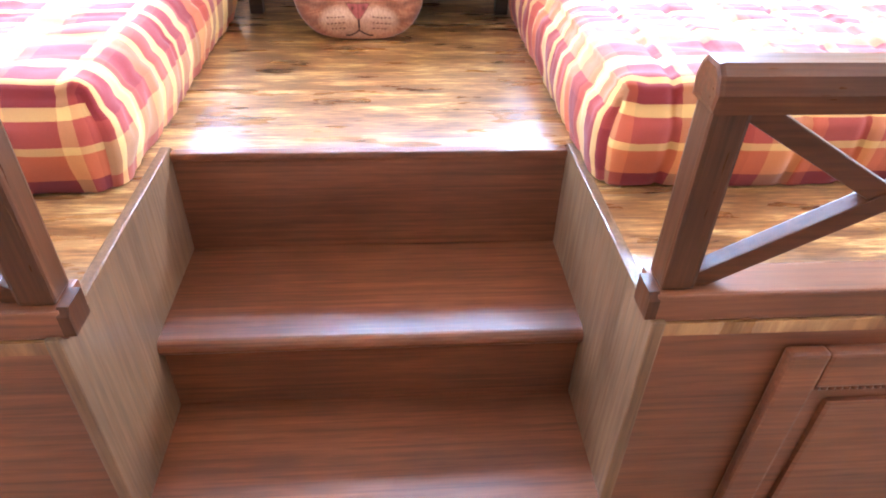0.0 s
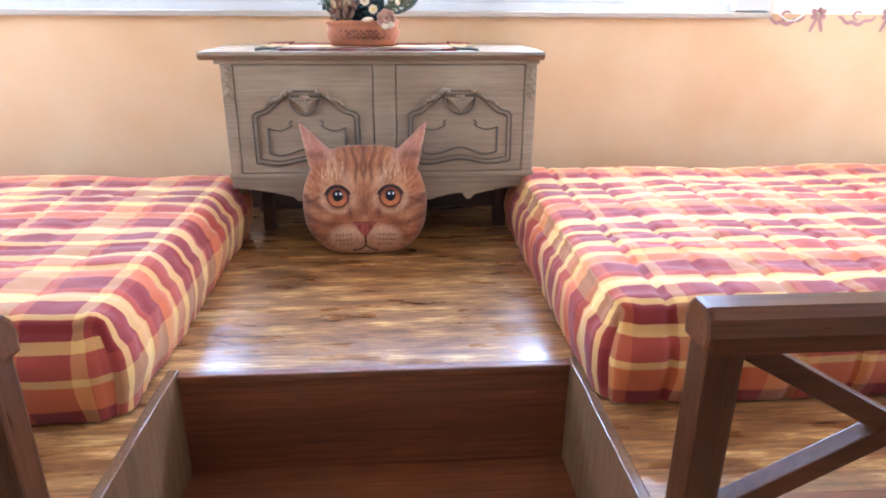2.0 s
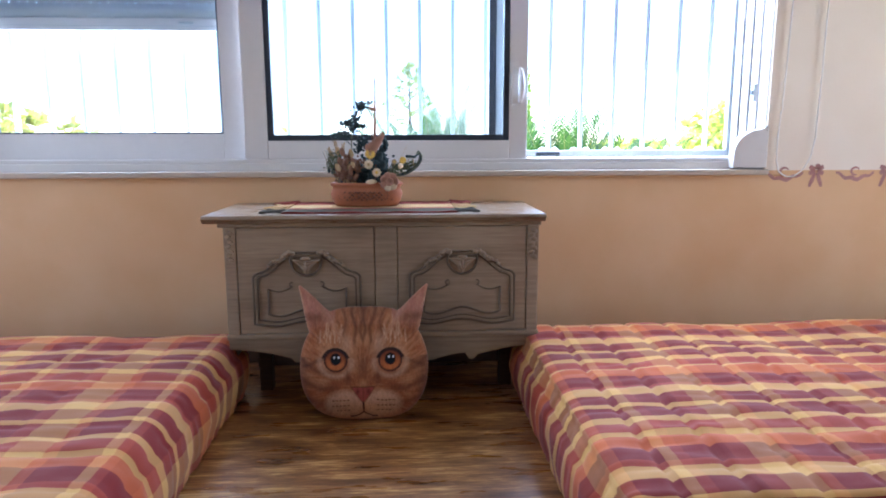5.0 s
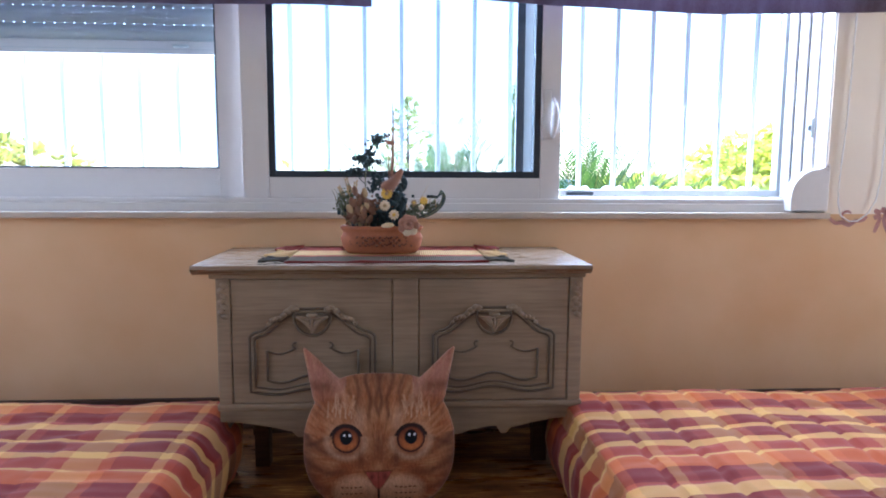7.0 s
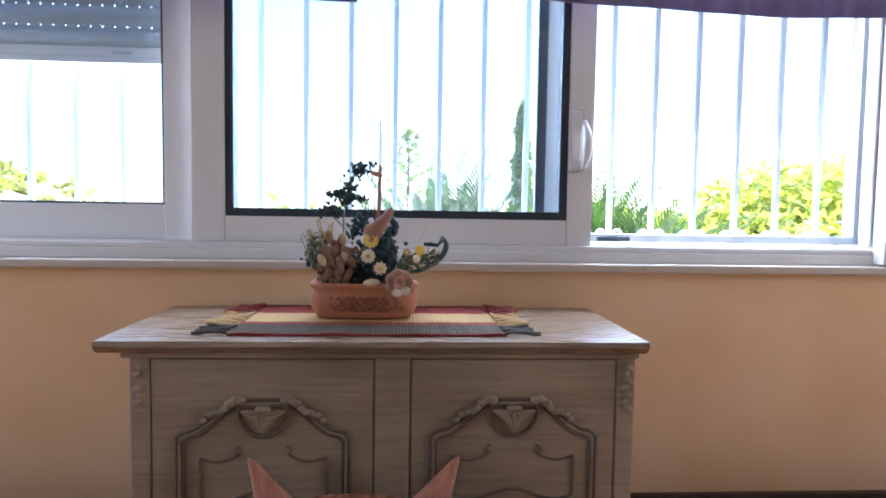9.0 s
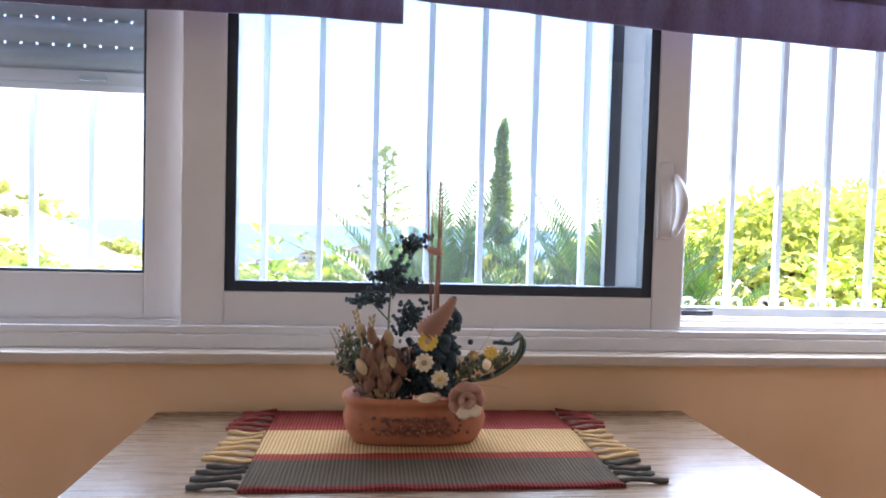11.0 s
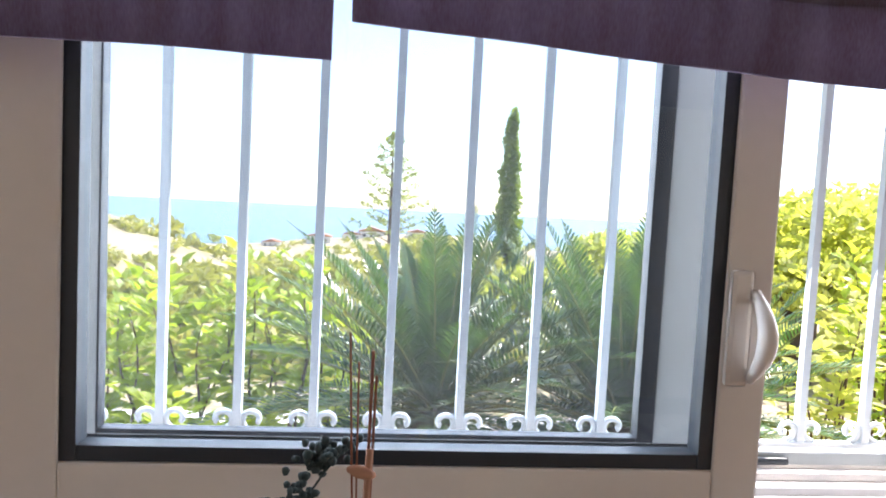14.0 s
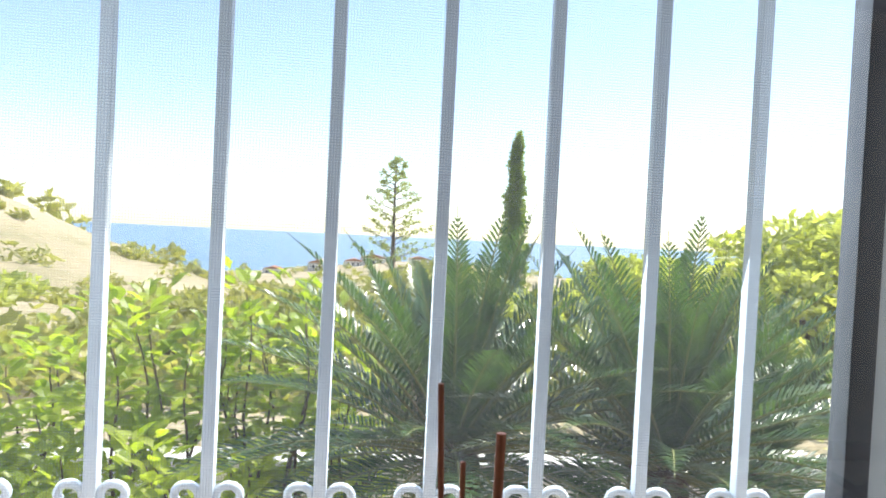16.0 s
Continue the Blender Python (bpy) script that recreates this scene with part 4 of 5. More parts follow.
def cushion():
    W, H = 0.150, 0.142

    def inside(x, z):
        # rounded head, wider at the cheeks, and two pointed ears
        w = W * (1.0 + 0.07 * math.cos(min(1, max(-1, (z + 0.01) / 0.10)) * math.pi / 2) - 0.10 * max(0, (z - 0.02) / 0.12))
        if abs(x / w) ** 3.0 + abs(z / H) ** 3.4 < 1:
            return True
        for s in (-1, 1):
            ax, az, bx, bz, tx, tz = s * 0.086, 0.130, s * 0.139, 0.082, s * 0.164, 0.205
            def side(px, pz, qx, qz):
                return (qx - px) * (z - pz) - (qz - pz) * (x - px)
            d1, d2, d3 = side(ax, az, bx, bz), side(bx, bz, tx, tz), side(tx, tz, ax, az)
            if (d1 >= 0 and d2 >= 0 and d3 >= 0) or (d1 <= 0 and d2 <= 0 and d3 <= 0):
                return True
        return False

    NA, NR = 380, 88
    rad = []
    for k in range(NA):
        a = 2 * math.pi * k / NA
        lo, hi = 0.0, 0.30
        for _ in range(60):
            r = hi
            if inside(r * math.cos(a), r * math.sin(a)):
                break
            hi -= 0.005
        lo, top = hi, hi + 0.005
        for _ in range(12):
            m = (lo + top) / 2
            if inside(m * math.cos(a), m * math.sin(a)):
                lo = m
            else:
                top = m
        rad.append(lo)
    rad = [(rad[k - 1] + 2 * rad[k] + rad[(k + 1) % NA]) / 4 for k in range(NA)]
    base, stripe, pale, pink = Vector((0.27, 0.085, 0.029)), Vector((0.060, 0.014, 0.006)), Vector((0.47, 0.215, 0.098)), Vector((0.30, 0.062, 0.045))
    white, brown = Vector((0.56, 0.33, 0.195)), Vector((0.125, 0.036, 0.015))

    def bell(d, w):
        return math.exp(-(d / w) ** 2)

    def near_line(x, z, a, b):
        """Distance of a spot from the line between two spots."""
        dx, dz = b[0] - a[0], b[1] - a[1]
        t = min(1, max(0, ((x - a[0]) * dx + (z - a[1]) * dz) / (dx * dx + dz * dz)))
        return math.hypot(x - a[0] - t * dx, z - a[1] - t * dz), t

    hair_rng = random.Random(9)
    hairs = []
    for _ in range(15):
        hx, hz, a = hair_rng.uniform(0.055, 0.112), hair_rng.uniform(0.055, 0.085), hair_rng.uniform(1.35, 2.2)
        ln = hair_rng.uniform(0.022, 0.045)
        hairs.append(((hx, hz), (hx + math.cos(a) * ln * 0.6, hz + math.sin(a) * ln)))

    def tint(x, z):
        ax = abs(x)
        rr, th = math.hypot(x, z + 0.045), math.atan2(z + 0.045, x)
        fur = noise.noise(Vector((math.cos(th) * 34, math.sin(th) * 34, rr * 40)))
        cloud = noise.noise(Vector((ax * 24, z * 20, 0.3)))
        c = base.lerp(pale, min(1, max(0, 0.40 + 0.8 * cloud + 0.6 * fur)))
        # forehead: a dark centre streak and two pairs that lean together towards the brow
        if z > 0.035:
            k = (z - 0.035) / 0.10
            for x0, x1, w, depth in ((0.0, 0.004, 0.0052, 0.85), (0.013, 0.026, 0.0046, 0.9), (0.036, 0.050, 0.0048, 0.7)):
                at_x = x0 + (x1 - x0) * k + 0.004 * math.sin(z * 90 + x0 * 200)
                c = c.lerp(stripe, depth * bell(ax - at_x, w) * min(1, k * 3.5) * (0.8 + 0.3 * fur))
            c = c.lerp(brown, 0.55 * bell(ax, 0.055) * min(1, max(0, (z - 0.10) / 0.03)))
        # flecks above the eyes and towards the ears
        if z > 0.045 and ax > 0.055:
            c = c.lerp(stripe, 0.75 * max(0, noise.noise(Vector(((ax - z * 0.4) * 95, (z + ax) * 38, 8.0)))))
        # bands that curve over the cheeks
        if z < 0.02 and ax > 0.05:
            out = min(1, (ax - 0.05) / 0.03)
            for z0, bend, w, depth in ((-0.018, 5.0, 0.0090, 0.85), (-0.058, 3.0, 0.0105, 0.9), (-0.098, 1.5, 0.0085, 0.7)):
                zz = z0 + bend * (ax - 0.085) ** 2 - 0.008 * cloud + 0.12 * (ax - 0.085)
                c = c.lerp(brown, depth * out * bell(z - zz, w) * (0.75 + 0.5 * fur))
            c = c.lerp(stripe, 0.45 * min(1, max(0, ax - 0.125) / 0.02))
        # outer corner of the eye
        d, t = near_line(ax, z, (0.092, 0.020), (0.150, -0.004))
        c = c.lerp(stripe, 0.75 * bell(d, 0.0055) * (1 - 0.4 * t))
        # pale brow and pale rim round the eyes, brown bridge between them
        c = c.lerp(white, 0.60 * bell(ax - 0.041, 0.013) * bell(z - 0.055, 0.026))
        c = c.lerp(white, 0.55 * bell(math.hypot((ax - 0.067) / 1.15, z - 0.010) - 0.034, 0.007) * (1 if z < 0.02 else 0.4))
        c = c.lerp(brown, 0.60 * bell(ax, 0.016) * bell(z - 0.002, 0.030))
        c = c.lerp(brown, 0.75 * bell(ax - 0.036, 0.0075) * bell(z + 0.026, 0.018))
        # muzzle pads, rows of whisker spots
        d = math.hypot((ax - 0.045) / 0.050, (z + 0.094) / 0.036)
        c = c.lerp(white, 0.75 * min(1, max(0, (1.15 - d) / 0.4)))
        for z0, n0 in ((-0.083, 5), (-0.097, 5), (-0.111, 4)):
            for i in range(n0):
                sx = 0.036 + 0.0095 * i
                if math.hypot((ax - sx) / 0.0034, (z - z0 + 0.10 * (sx - 0.05)) / 0.0017) < 1:
                    c = c.lerp(stripe, 0.85)
        # nose, lip line, mouth and pale chin
        c = c.lerp(white, 0.85 * bell(x / 0.034, 1.0) * bell(z + 0.128, 0.011))
        c = c.lerp(pale, 0.6 * bell(ax, 0.012) * bell(z + 0.043, 0.012))
        if -0.089 < z < -0.052 and ax < 0.0265 * ((z + 0.089) / 0.037) ** 0.8:
            c = pink.lerp(stripe, 0.75 * bell(ax - 0.013, 0.004) * bell(z + 0.062, 0.006) + 0.5 * bell(ax, 0.0012))
        elif -0.092 < z < -0.049 and ax < 0.0295 * (max(0, z + 0.092) / 0.042) ** 0.8:
            c = c.lerp(stripe, 0.6)
        if ax < 0.0018 and -0.115 < z < -0.088:
            c = stripe * 0.6
        zz = -0.115 - 0.014 * math.sin(min(1, ax / 0.030) * math.pi / 2)
        if ax < 0.034 and abs(z - zz) < 0.0022:
            c = stripe * 0.5
        # ears: pink lining with pale tufts and a brown fold at the foot
        if z > 0.085 and ax > 0.07:
            lining = min(1, (z - 0.085) / 0.04)
            c = c.lerp(Vector((0.40, 0.175, 0.125)).lerp(white, max(0, noise.noise(Vector(((ax - z * 0.3) * 120, z * 25, 2.0))))), 0.85 * lining)
            c = c.lerp(brown, 0.7 * bell(z - 0.118, 0.014) * min(1, max(0, ax - 0.085) / 0.02))
        for a, b in hairs:
            d, t = near_line(ax, z, a, b)
            if d < 0.0015:
                c = c.lerp(white, 0.85 * (1 - 0.5 * t))
        # eyes
        dx, dz = ax - 0.0665, z - 0.0135
        d = math.hypot(dx / 0.0265, dz / 0.0245)
        rim = 1.30 if dz > 0.006 else 1.10
        if d < rim:
            side = x - math.copysign(0.0665, x)
            if d > 0.97:
                c = Vector((0.028, 0.012, 0.010))
            else:
                c = Vector((0.20, 0.050, 0.018)).lerp(Vector((0.50, 0.155, 0.045)), min(1, max(0, 0.45 - dz / 0.03 + 0.2 * fur)))
                c = c.lerp(stripe, 0.6 * max(0, (d - 0.8) / 0.17))
            if math.hypot(dx / 0.0130, (dz - 0.004) / 0.0145) < 1:
                c = Vector((0.005, 0.005, 0.007))
            for hx in (-0.0035, 0.0075):
                if math.hypot(side - hx, (dz - 0.0085) * 0.8) < 0.0024:
                    c = Vector((0.8, 0.8, 0.85))
        return c

    bm = bmesh.new()
    col = bm.verts.layers.float_color.new("tone")
    rings = {}
    for sgn in (-1, 1):
        for j in range(NR + 1):
            s = j / NR
            for k in range(NA):
                if (sgn == 1 and j == NR) or (j == 0 and k):
                    continue
                a = 2 * math.pi * k / NA
                r = rad[k] * s
                x, z = r * math.cos(a), r * math.sin(a)
                ear = 1.0 - 0.75 * min(1, max(0, (z - 0.10) / 0.06))
                d = 0.052 * ear * max(0, 1 - s ** 2.6) ** 0.6
                d += 0.012 * math.exp(-(((abs(x) - 0.036) / 0.035) ** 2 + ((z + 0.09) / 0.03) ** 2)) * (1 - s ** 4) if sgn < 0 else 0
                d *= 1 + 0.05 * noise.noise(Vector((x * 20, z * 20, 4.0)))
                v = bm.verts.new((x, sgn * d, z))
                v[col] = (*(tint(x, z) if sgn < 0 else base), 1)
                rings[(sgn, j, k)] = v

    def at(sgn, j, k):
        k %= NA
        if j == 0:
            return rings[(sgn, 0, 0)]
        if j == NR:
            return rings[(-1, NR, k)]
        return rings[(sgn, j, k)]

    for sgn in (-1, 1):
        for j in range(NR):
            for k in range(NA):
                q = [at(sgn, j, k), at(sgn, j + 1, k), at(sgn, j + 1, k + 1), at(sgn, j, k + 1)]
                if j == 0:
                    q = q[:3] if q[0] is q[3] else q
                bm.faces.new(q if sgn < 0 else q[::-1]).smooth = True
    bm.transform(Matrix.Translation((0.006, 1.736, PZ + 0.142)) @ Matrix.Rotation(radians(-9), 4, "X"))
    ob = solid("cushion", bm, tone_mat("printed_plush", "tone"))
    return tagged(ob, "ginger tabby cat-head plush cushion leaning on the cabinet", "cushion")


cushion()

# ---- woven mat ----
MX0, MX1, MY0, MY1 = -0.207, 0.247, 1.838, 2.150


def mat_cloth():
    m, nt, b = base_mat("woven_mat_cloth", 0.95, spec=0.15)
    sep = nt.nodes.new("ShaderNodeSeparateXYZ")
    nt.links.new(coords(nt), sep.inputs[0])
    mr = nt.nodes.new("ShaderNodeMapRange")
    mr.inputs[1].default_value, mr.inputs[2].default_value = MY0, MY1
    nt.links.new(sep.outputs[1], mr.inputs[0])
    r = ramp(nt, [(0.0, (0.20, 0.035, 0.03)), (0.035, (0.105, 0.082, 0.055)), (0.30, (0.30, 0.055, 0.035)), (0.37, (0.55, 0.36, 0.16)), (0.68, (0.27, 0.05, 0.035)), (0.74, (0.22, 0.04, 0.03))], "CONSTANT")
    nt.links.new(mr.outputs[0], r.inputs[0])
    w = node(nt, "ShaderNodeTexWave", Scale=62.0, Distortion=0.6, Detail=1.0)
    w.bands_direction = "X"
    nt.links.new(coords(nt), w.inputs["Vector"])
    r2 = ramp(nt, [(0.1, (0.6, 0.6, 0.6)), (0.6, (1.1, 1.1, 1.1))])
    nt.links.new(w.outputs[0], r2.inputs[0])
    nt.links.new(mixed(nt, 1.0, r.outputs[0], r2.outputs[0], "MULTIPLY"), b.inputs["Base Color"])
    bump(nt, b, w.outputs[0], 0.8, 0.0015)
    return m


THREADS = [plain("thread_olive", (0.07, 0.062, 0.05), 0.95), plain("thread_gold", (0.55, 0.36, 0.16), 0.95), plain("thread_red", (0.24, 0.045, 0.035), 0.95)]
mat_thing = thing("table_mat", (0.02, 2.0, CT), "woven fringed mat striped red, straw and olive on the cabinet", "mat")
bm = bmesh.new()
nx, ny = 60, 40
grid = [[bm.verts.new((MX0 + (MX1 - MX0) * i / nx + 0.004 * (0.5 - j / ny), MY0 + (MY1 - MY0) * j / ny,
                       CT + 0.0035 + 0.0012 * noise.noise(Vector((i * 0.25, j * 0.25, 0))) + 0.0022 * max(0, math.sin(i * 0.35)) * max(0, 1 - j / 3)))
         for j in range(ny + 1)] for i in range(nx + 1)]
for i in range(nx):
    for j in range(ny):
        bm.faces.new((grid[i][j], grid[i + 1][j], grid[i + 1][j + 1], grid[i][j + 1])).smooth = True
edge = [grid[i][0] for i in range(nx + 1)] + [grid[nx][j] for j in range(1, ny + 1)] + [grid[i][ny] for i in range(nx - 1, -1, -1)] + [grid[0][j] for j in range(ny - 1, 0, -1)]
low = [bm.verts.new((v.co.x, v.co.y, CT + 0.0005)) for v in edge]
for i in range(len(edge)):
    bm.faces.new((edge[i], low[i], low[(i + 1) % len(low)], edge[(i + 1) % len(edge)]))
part("cloth", bm, mat_cloth(), mat_thing)
rng = random.Random(5)
for s, x in ((-1, MX0), (1, MX1)):
    for k in range(15):
        a = (k + 0.5) / 15
        y = MY0 + (MY1 - MY0) * a
        m = THREADS[0 if a < 0.30 else 1 if a < 0.68 else 2]
        ln, sk = 0.050 + 0.012 * rng.random(), -0.006 + 0.012 * rng.random()
        pts = [(x + s * ln * t, y + sk * t + 0.002 * math.sin(t * 7 + k), CT + 0.0042 + 0.002 * math.sin(t * 4 + k)) for t in (0, 0.2, 0.4, 0.6, 0.8, 1.0)]
        part("tassel", tube(pts, [0.0036, 0.0026, 0.0034, 0.0028, 0.0042, 0.0030], 6), m, mat_thing)

# ---- dried flower arrangement ----
DY, DT = 2.012, CT + 0.005
TERRA = plain("terracotta", (0.36, 0.12, 0.05), 0.75, vary=0.25, grain=120)
DARKLEAF = plain("dark_dried_seed", (0.030, 0.050, 0.055), 0.85, vary=0.4, grain=300)
SAGE = plain("dried_sage_stem", (0.13, 0.14, 0.085), 0.9, vary=0.3)
STRAWY = plain("straw", (0.42, 0.29, 0.15), 0.9, vary=0.25, grain=200)
RUSSET = plain("russet_seed_head", (0.20, 0.10, 0.06), 0.95, vary=0.3, grain=260)
YELLOW = plain("dried_yellow_petal", (0.72, 0.46, 0.08), 0.8, vary=0.2, grain=200)
CREAMP = plain("dried_cream_petal", (0.70, 0.55, 0.36), 0.8, vary=0.15, grain=200)
PINKP = plain("wood_shaving_rose", (0.42, 0.22, 0.15), 0.8, vary=0.2, grain=200)
HORN = plain("ridged_horn_shell", (0.33, 0.16, 0.10), 0.7, vary=0.2)
STICK = plain("incense_stick", (0.19, 0.065, 0.035), 0.85, vary=0.25, grain=300)

arr = thing("flower_arrangement", (0.004, DY, DT), "dried flower arrangement in an oval terracotta planter", "flower arrangement")


def oval(rx, ry, z, n=36):
    return [(0.004 + rx * math.copysign(abs(math.cos(a)) ** 0.7, math.cos(a)), DY + ry * math.copysign(abs(math.sin(a)) ** 0.7, math.sin(a)), z)
            for a in [2 * math.pi * k / n for k in range(n)]]


bm = bmesh.new()
levels = [(0.078, 0.034, 0), (0.083, 0.038, 0.006), (0.089, 0.041, 0.018), (0.092, 0.043, 0.032), (0.088, 0.041, 0.042), (0.086, 0.040, 0.048), (0.091, 0.043, 0.052),
          (0.093, 0.044, 0.057), (0.090, 0.042, 0.060), (0.083, 0.037, 0.060), (0.080, 0.034, 0.045)]
rings = [[bm.verts.new(p) for p in oval(rx, ry, DT + z)] for rx, ry, z in levels]
for a, b in zip(rings, rings[1:]):
    for k in range(36):
        bm.faces.new((a[k], a[(k + 1) % 36], b[(k + 1) % 36], b[k])).smooth = True
bm.faces.new(rings[0][::-1])
bm.faces.new(rings[-1])
pot = part("planter", bm, TERRA, arr, "oval terracotta planter with moulded relief")
DTERRA = plain("terracotta_relief", (0.20, 0.075, 0.04), 0.8, vary=0.35, grain=160)
for k in range(11):
    x = 0.004 - 0.062 + 0.0124 * k
    bm = bmesh.new()
    yy = DY - 0.0435 + 0.012 * max(0, abs(k - 5) / 5 - 0.55) * 2
    if k % 3 == 0:
        for i in range(8):
            a = 2 * math.pi * i / 8
            blob(bm, (x + 0.006 * math.cos(a), yy, DT + 0.028 + 0.009 * math.sin(a)), 0.0026, 0.003, 0.0026, None, 6, 4)
    else:
        for i in range(4):
            blob(bm, (x + 0.003 * (-1) ** i, yy, DT + 0.018 + 0.006 * i), 0.0045, 0.0028, 0.0028, Matrix.Rotation(0.7 * (-1) ** i, 4, "Y"), 6, 4)
    part("relief", bm, DTERRA, pot)


def px(u, v, dy=0.0):
    """A spot of the arrangement's upright plane, from across and up in centimetres of the view of it."""
    return Vector((u * 0.01, DY + dy, DT + v * 0.01))


def stem(a, b, r, material, bend=0.0, name="stem"):
    a, b = Vector(a), Vector(b)
    pts = [a.lerp(b, t) + Vector((bend * math.sin(math.pi * t), 0, 0)) for t in (0, 0.25, 0.5, 0.75, 1)]
    return part(name, tube(pts, r, 5), material, arr)


rng = random.Random(21)


def seed_spray(centre_line, spread, count, size, material, name):
    """A branching head of many small seeds along a line."""
    bm = bmesh.new()
    for i in range(count):
        t = rng.random()
        k = t * (len(centre_line) - 1)
        a = Vector(centre_line[int(k)]).lerp(Vector(centre_line[min(len(centre_line) - 1, int(k) + 1)]), k - int(k))
        p = a + Vector((rng.gauss(0, 1), rng.gauss(0, 0.8), rng.gauss(0, 0.7))) * spread
        blob(bm, p, size * (0.7 + 0.6 * rng.random()), size * 0.9, size * (0.7 + 0.6 * rng.random()), None, 5, 4)
    return part(name, bm, material, arr)


# tall dark seed heads at the back
stem(px(-2.2, 5), px(-3.0, 20), 0.0014, SAGE, -0.006)
stem(px(-3.0, 15), px(-6.5, 18.6), 0.0010, DARKLEAF)
stem(px(-2.8, 18), px(1.4, 26.0), 0.0010, DARKLEAF, -0.008)
seed_spray([px(-2.9, 19), px(-2.4, 22), px(-1.0, 25.0), px(0.8, 25.8)], 0.0062, 150, 0.0032, DARKLEAF, "seed_head")
seed_spray([px(-7.6, 17.4), px(-5.6, 18.4), px(-3.8, 17.8)], 0.0050, 90, 0.0031, DARKLEAF, "seed_head")
seed_spray([px(-5.6, 20.6), px(-3.4, 21.2)], 0.0045, 45, 0.0029, DARKLEAF, "seed_head")
seed_spray([px(-2.0, 20.6), px(0.4, 20.0)], 0.0045, 45, 0.0028, DARKLEAF, "seed_head")
seed_spray([px(-1.6, 14), px(0.2, 17.2)], 0.0085, 110, 0.0031, DARKLEAF, "seed_head")
# bunny-tail heads, dark
for i in range(17):
    u, v = 3.2 + 2.4 * rng.random() + 0.2 * i / 17, 7 + 9.4 * i / 16
    bm = bmesh.new()
    blob(bm, px(u, v, rng.uniform(-0.012, 0.012)), 0.0062, 0.006, 0.0105, Matrix.Rotation(rng.uniform(-0.5, 0.5), 4, "Y"), 8, 6)
    part("seed_head", bm, DARKLEAF, arr)
seed_spray([px(-2, 6), px(1.5, 8), px(3.4, 9.5)], 0.012, 200, 0.0036, DARKLEAF, "foliage")
seed_spray([px(-5, 6.3), px(0, 6.6), px(6, 6.3)], 0.009, 170, 0.004, DARKLEAF, "foliage")
# russet grasses
for i in range(24):
    u, v = rng.uniform(-7.0, -1.6), rng.uniform(7.6, 14.2)
    a = rng.uniform(-0.5, 0.4)
    bm = bmesh.new()
    blob(bm, px(u, v, -0.014 + rng.uniform(-0.015, 0.01)), 0.0065, 0.0065, 0.0115, Matrix.Rotation(a, 4, "Y"), 8, 6)
    part("seed_head", bm, RUSSET if i % 3 else STRAWY, arr)
    stem(px(u * 0.6 - 1.0, 5.2, -0.012), px(u, v - 0.6, -0.014), 0.0009, STRAWY)
for i in range(14):
    a = rng.uniform(0.15, 0.75)
    stem(px(-5.0 + rng.uniform(-1.5, 1), 5.4), px(-6.8 - 5.0 * a + rng.uniform(-0.6, 0.6), 9.0 + 6.0 * rng.random()), 0.0006, SAGE, -0.004)
seed_spray([px(-9.4, 9.6), px(-8.6, 12.2), px(-7.6, 14.0)], 0.0062, 70, 0.0018, SAGE, "gypsophila")
# wheat ears
for u, v, a in ((-6.8, 15.0, -0.25), (-5.6, 14.2, 0.1), (-7.8, 13.4, -0.5)):
    bm = bmesh.new()
    for i in range(9):
        p = px(u, v) + Vector((0.0024 * (-1) ** i + 0.0035 * i * math.sin(a), 0, 0.0035 * i * math.cos(a) - 0.012))
        blob(bm, p, 0.0022, 0.0022, 0.0042, Matrix.Rotation(a + 0.35 * (-1) ** i, 4, "Y"), 5, 4)
    part("wheat_ear", bm, STRAWY, arr)


def bloom(centre, r, petals, material, core, tilt=0.0, layers=2):
    f = part("flower", blob(bmesh.new(), centre + Vector((0, -0.003, 0)), r * 0.32, r * 0.22, r * 0.32), core, arr)
    for k in range(petals * layers):
        a = 2 * math.pi * k / petals + 0.3 * (k // petals)
        rr = r * (1 - 0.28 * (k // petals))
        bm = bmesh.new()
        blob(bm, (rr * 0.55, 0, 0), rr * 0.48, rr * 0.10, rr * 0.26, None, 6, 4)
        bm.transform(Matrix.Translation(centre + Vector((0, -0.002 * (k // petals), 0))) @ Matrix.Rotation(tilt, 4, "X") @ Matrix.Rotation(a, 4, "Y") @ Matrix.Rotation(-0.35, 4, "Z"))
        part("petal", bm, material, f)
    return f


bloom(px(1.6, 13.2, -0.030), 0.0145, 11, YELLOW, STRAWY)
bloom(px(1.2, 10.6, -0.034), 0.0135, 10, CREAMP, STRAWY)
bloom(px(3.2, 8.6, -0.036), 0.0130, 9, CREAMP, YELLOW)
bloom(px(9.8, 11.6, -0.020), 0.0105, 9, YELLOW, YELLOW)
bloom(px(7.6, 11.2, -0.018), 0.0080, 9, STRAWY, YELLOW)
bm = blob(bmesh.new(), px(9.2, 10.2, -0.028), 0.006, 0.006, 0.0068)
part("seed_pod", bm, CREAMP, arr)
bm = blob(bmesh.new(), px(1.8, 6.2, -0.040), 0.0145, 0.005, 0.0070, Matrix.Rotation(-0.1, 4, "Y"))
part("petal", bm, CREAMP, arr, "pale curled petal")
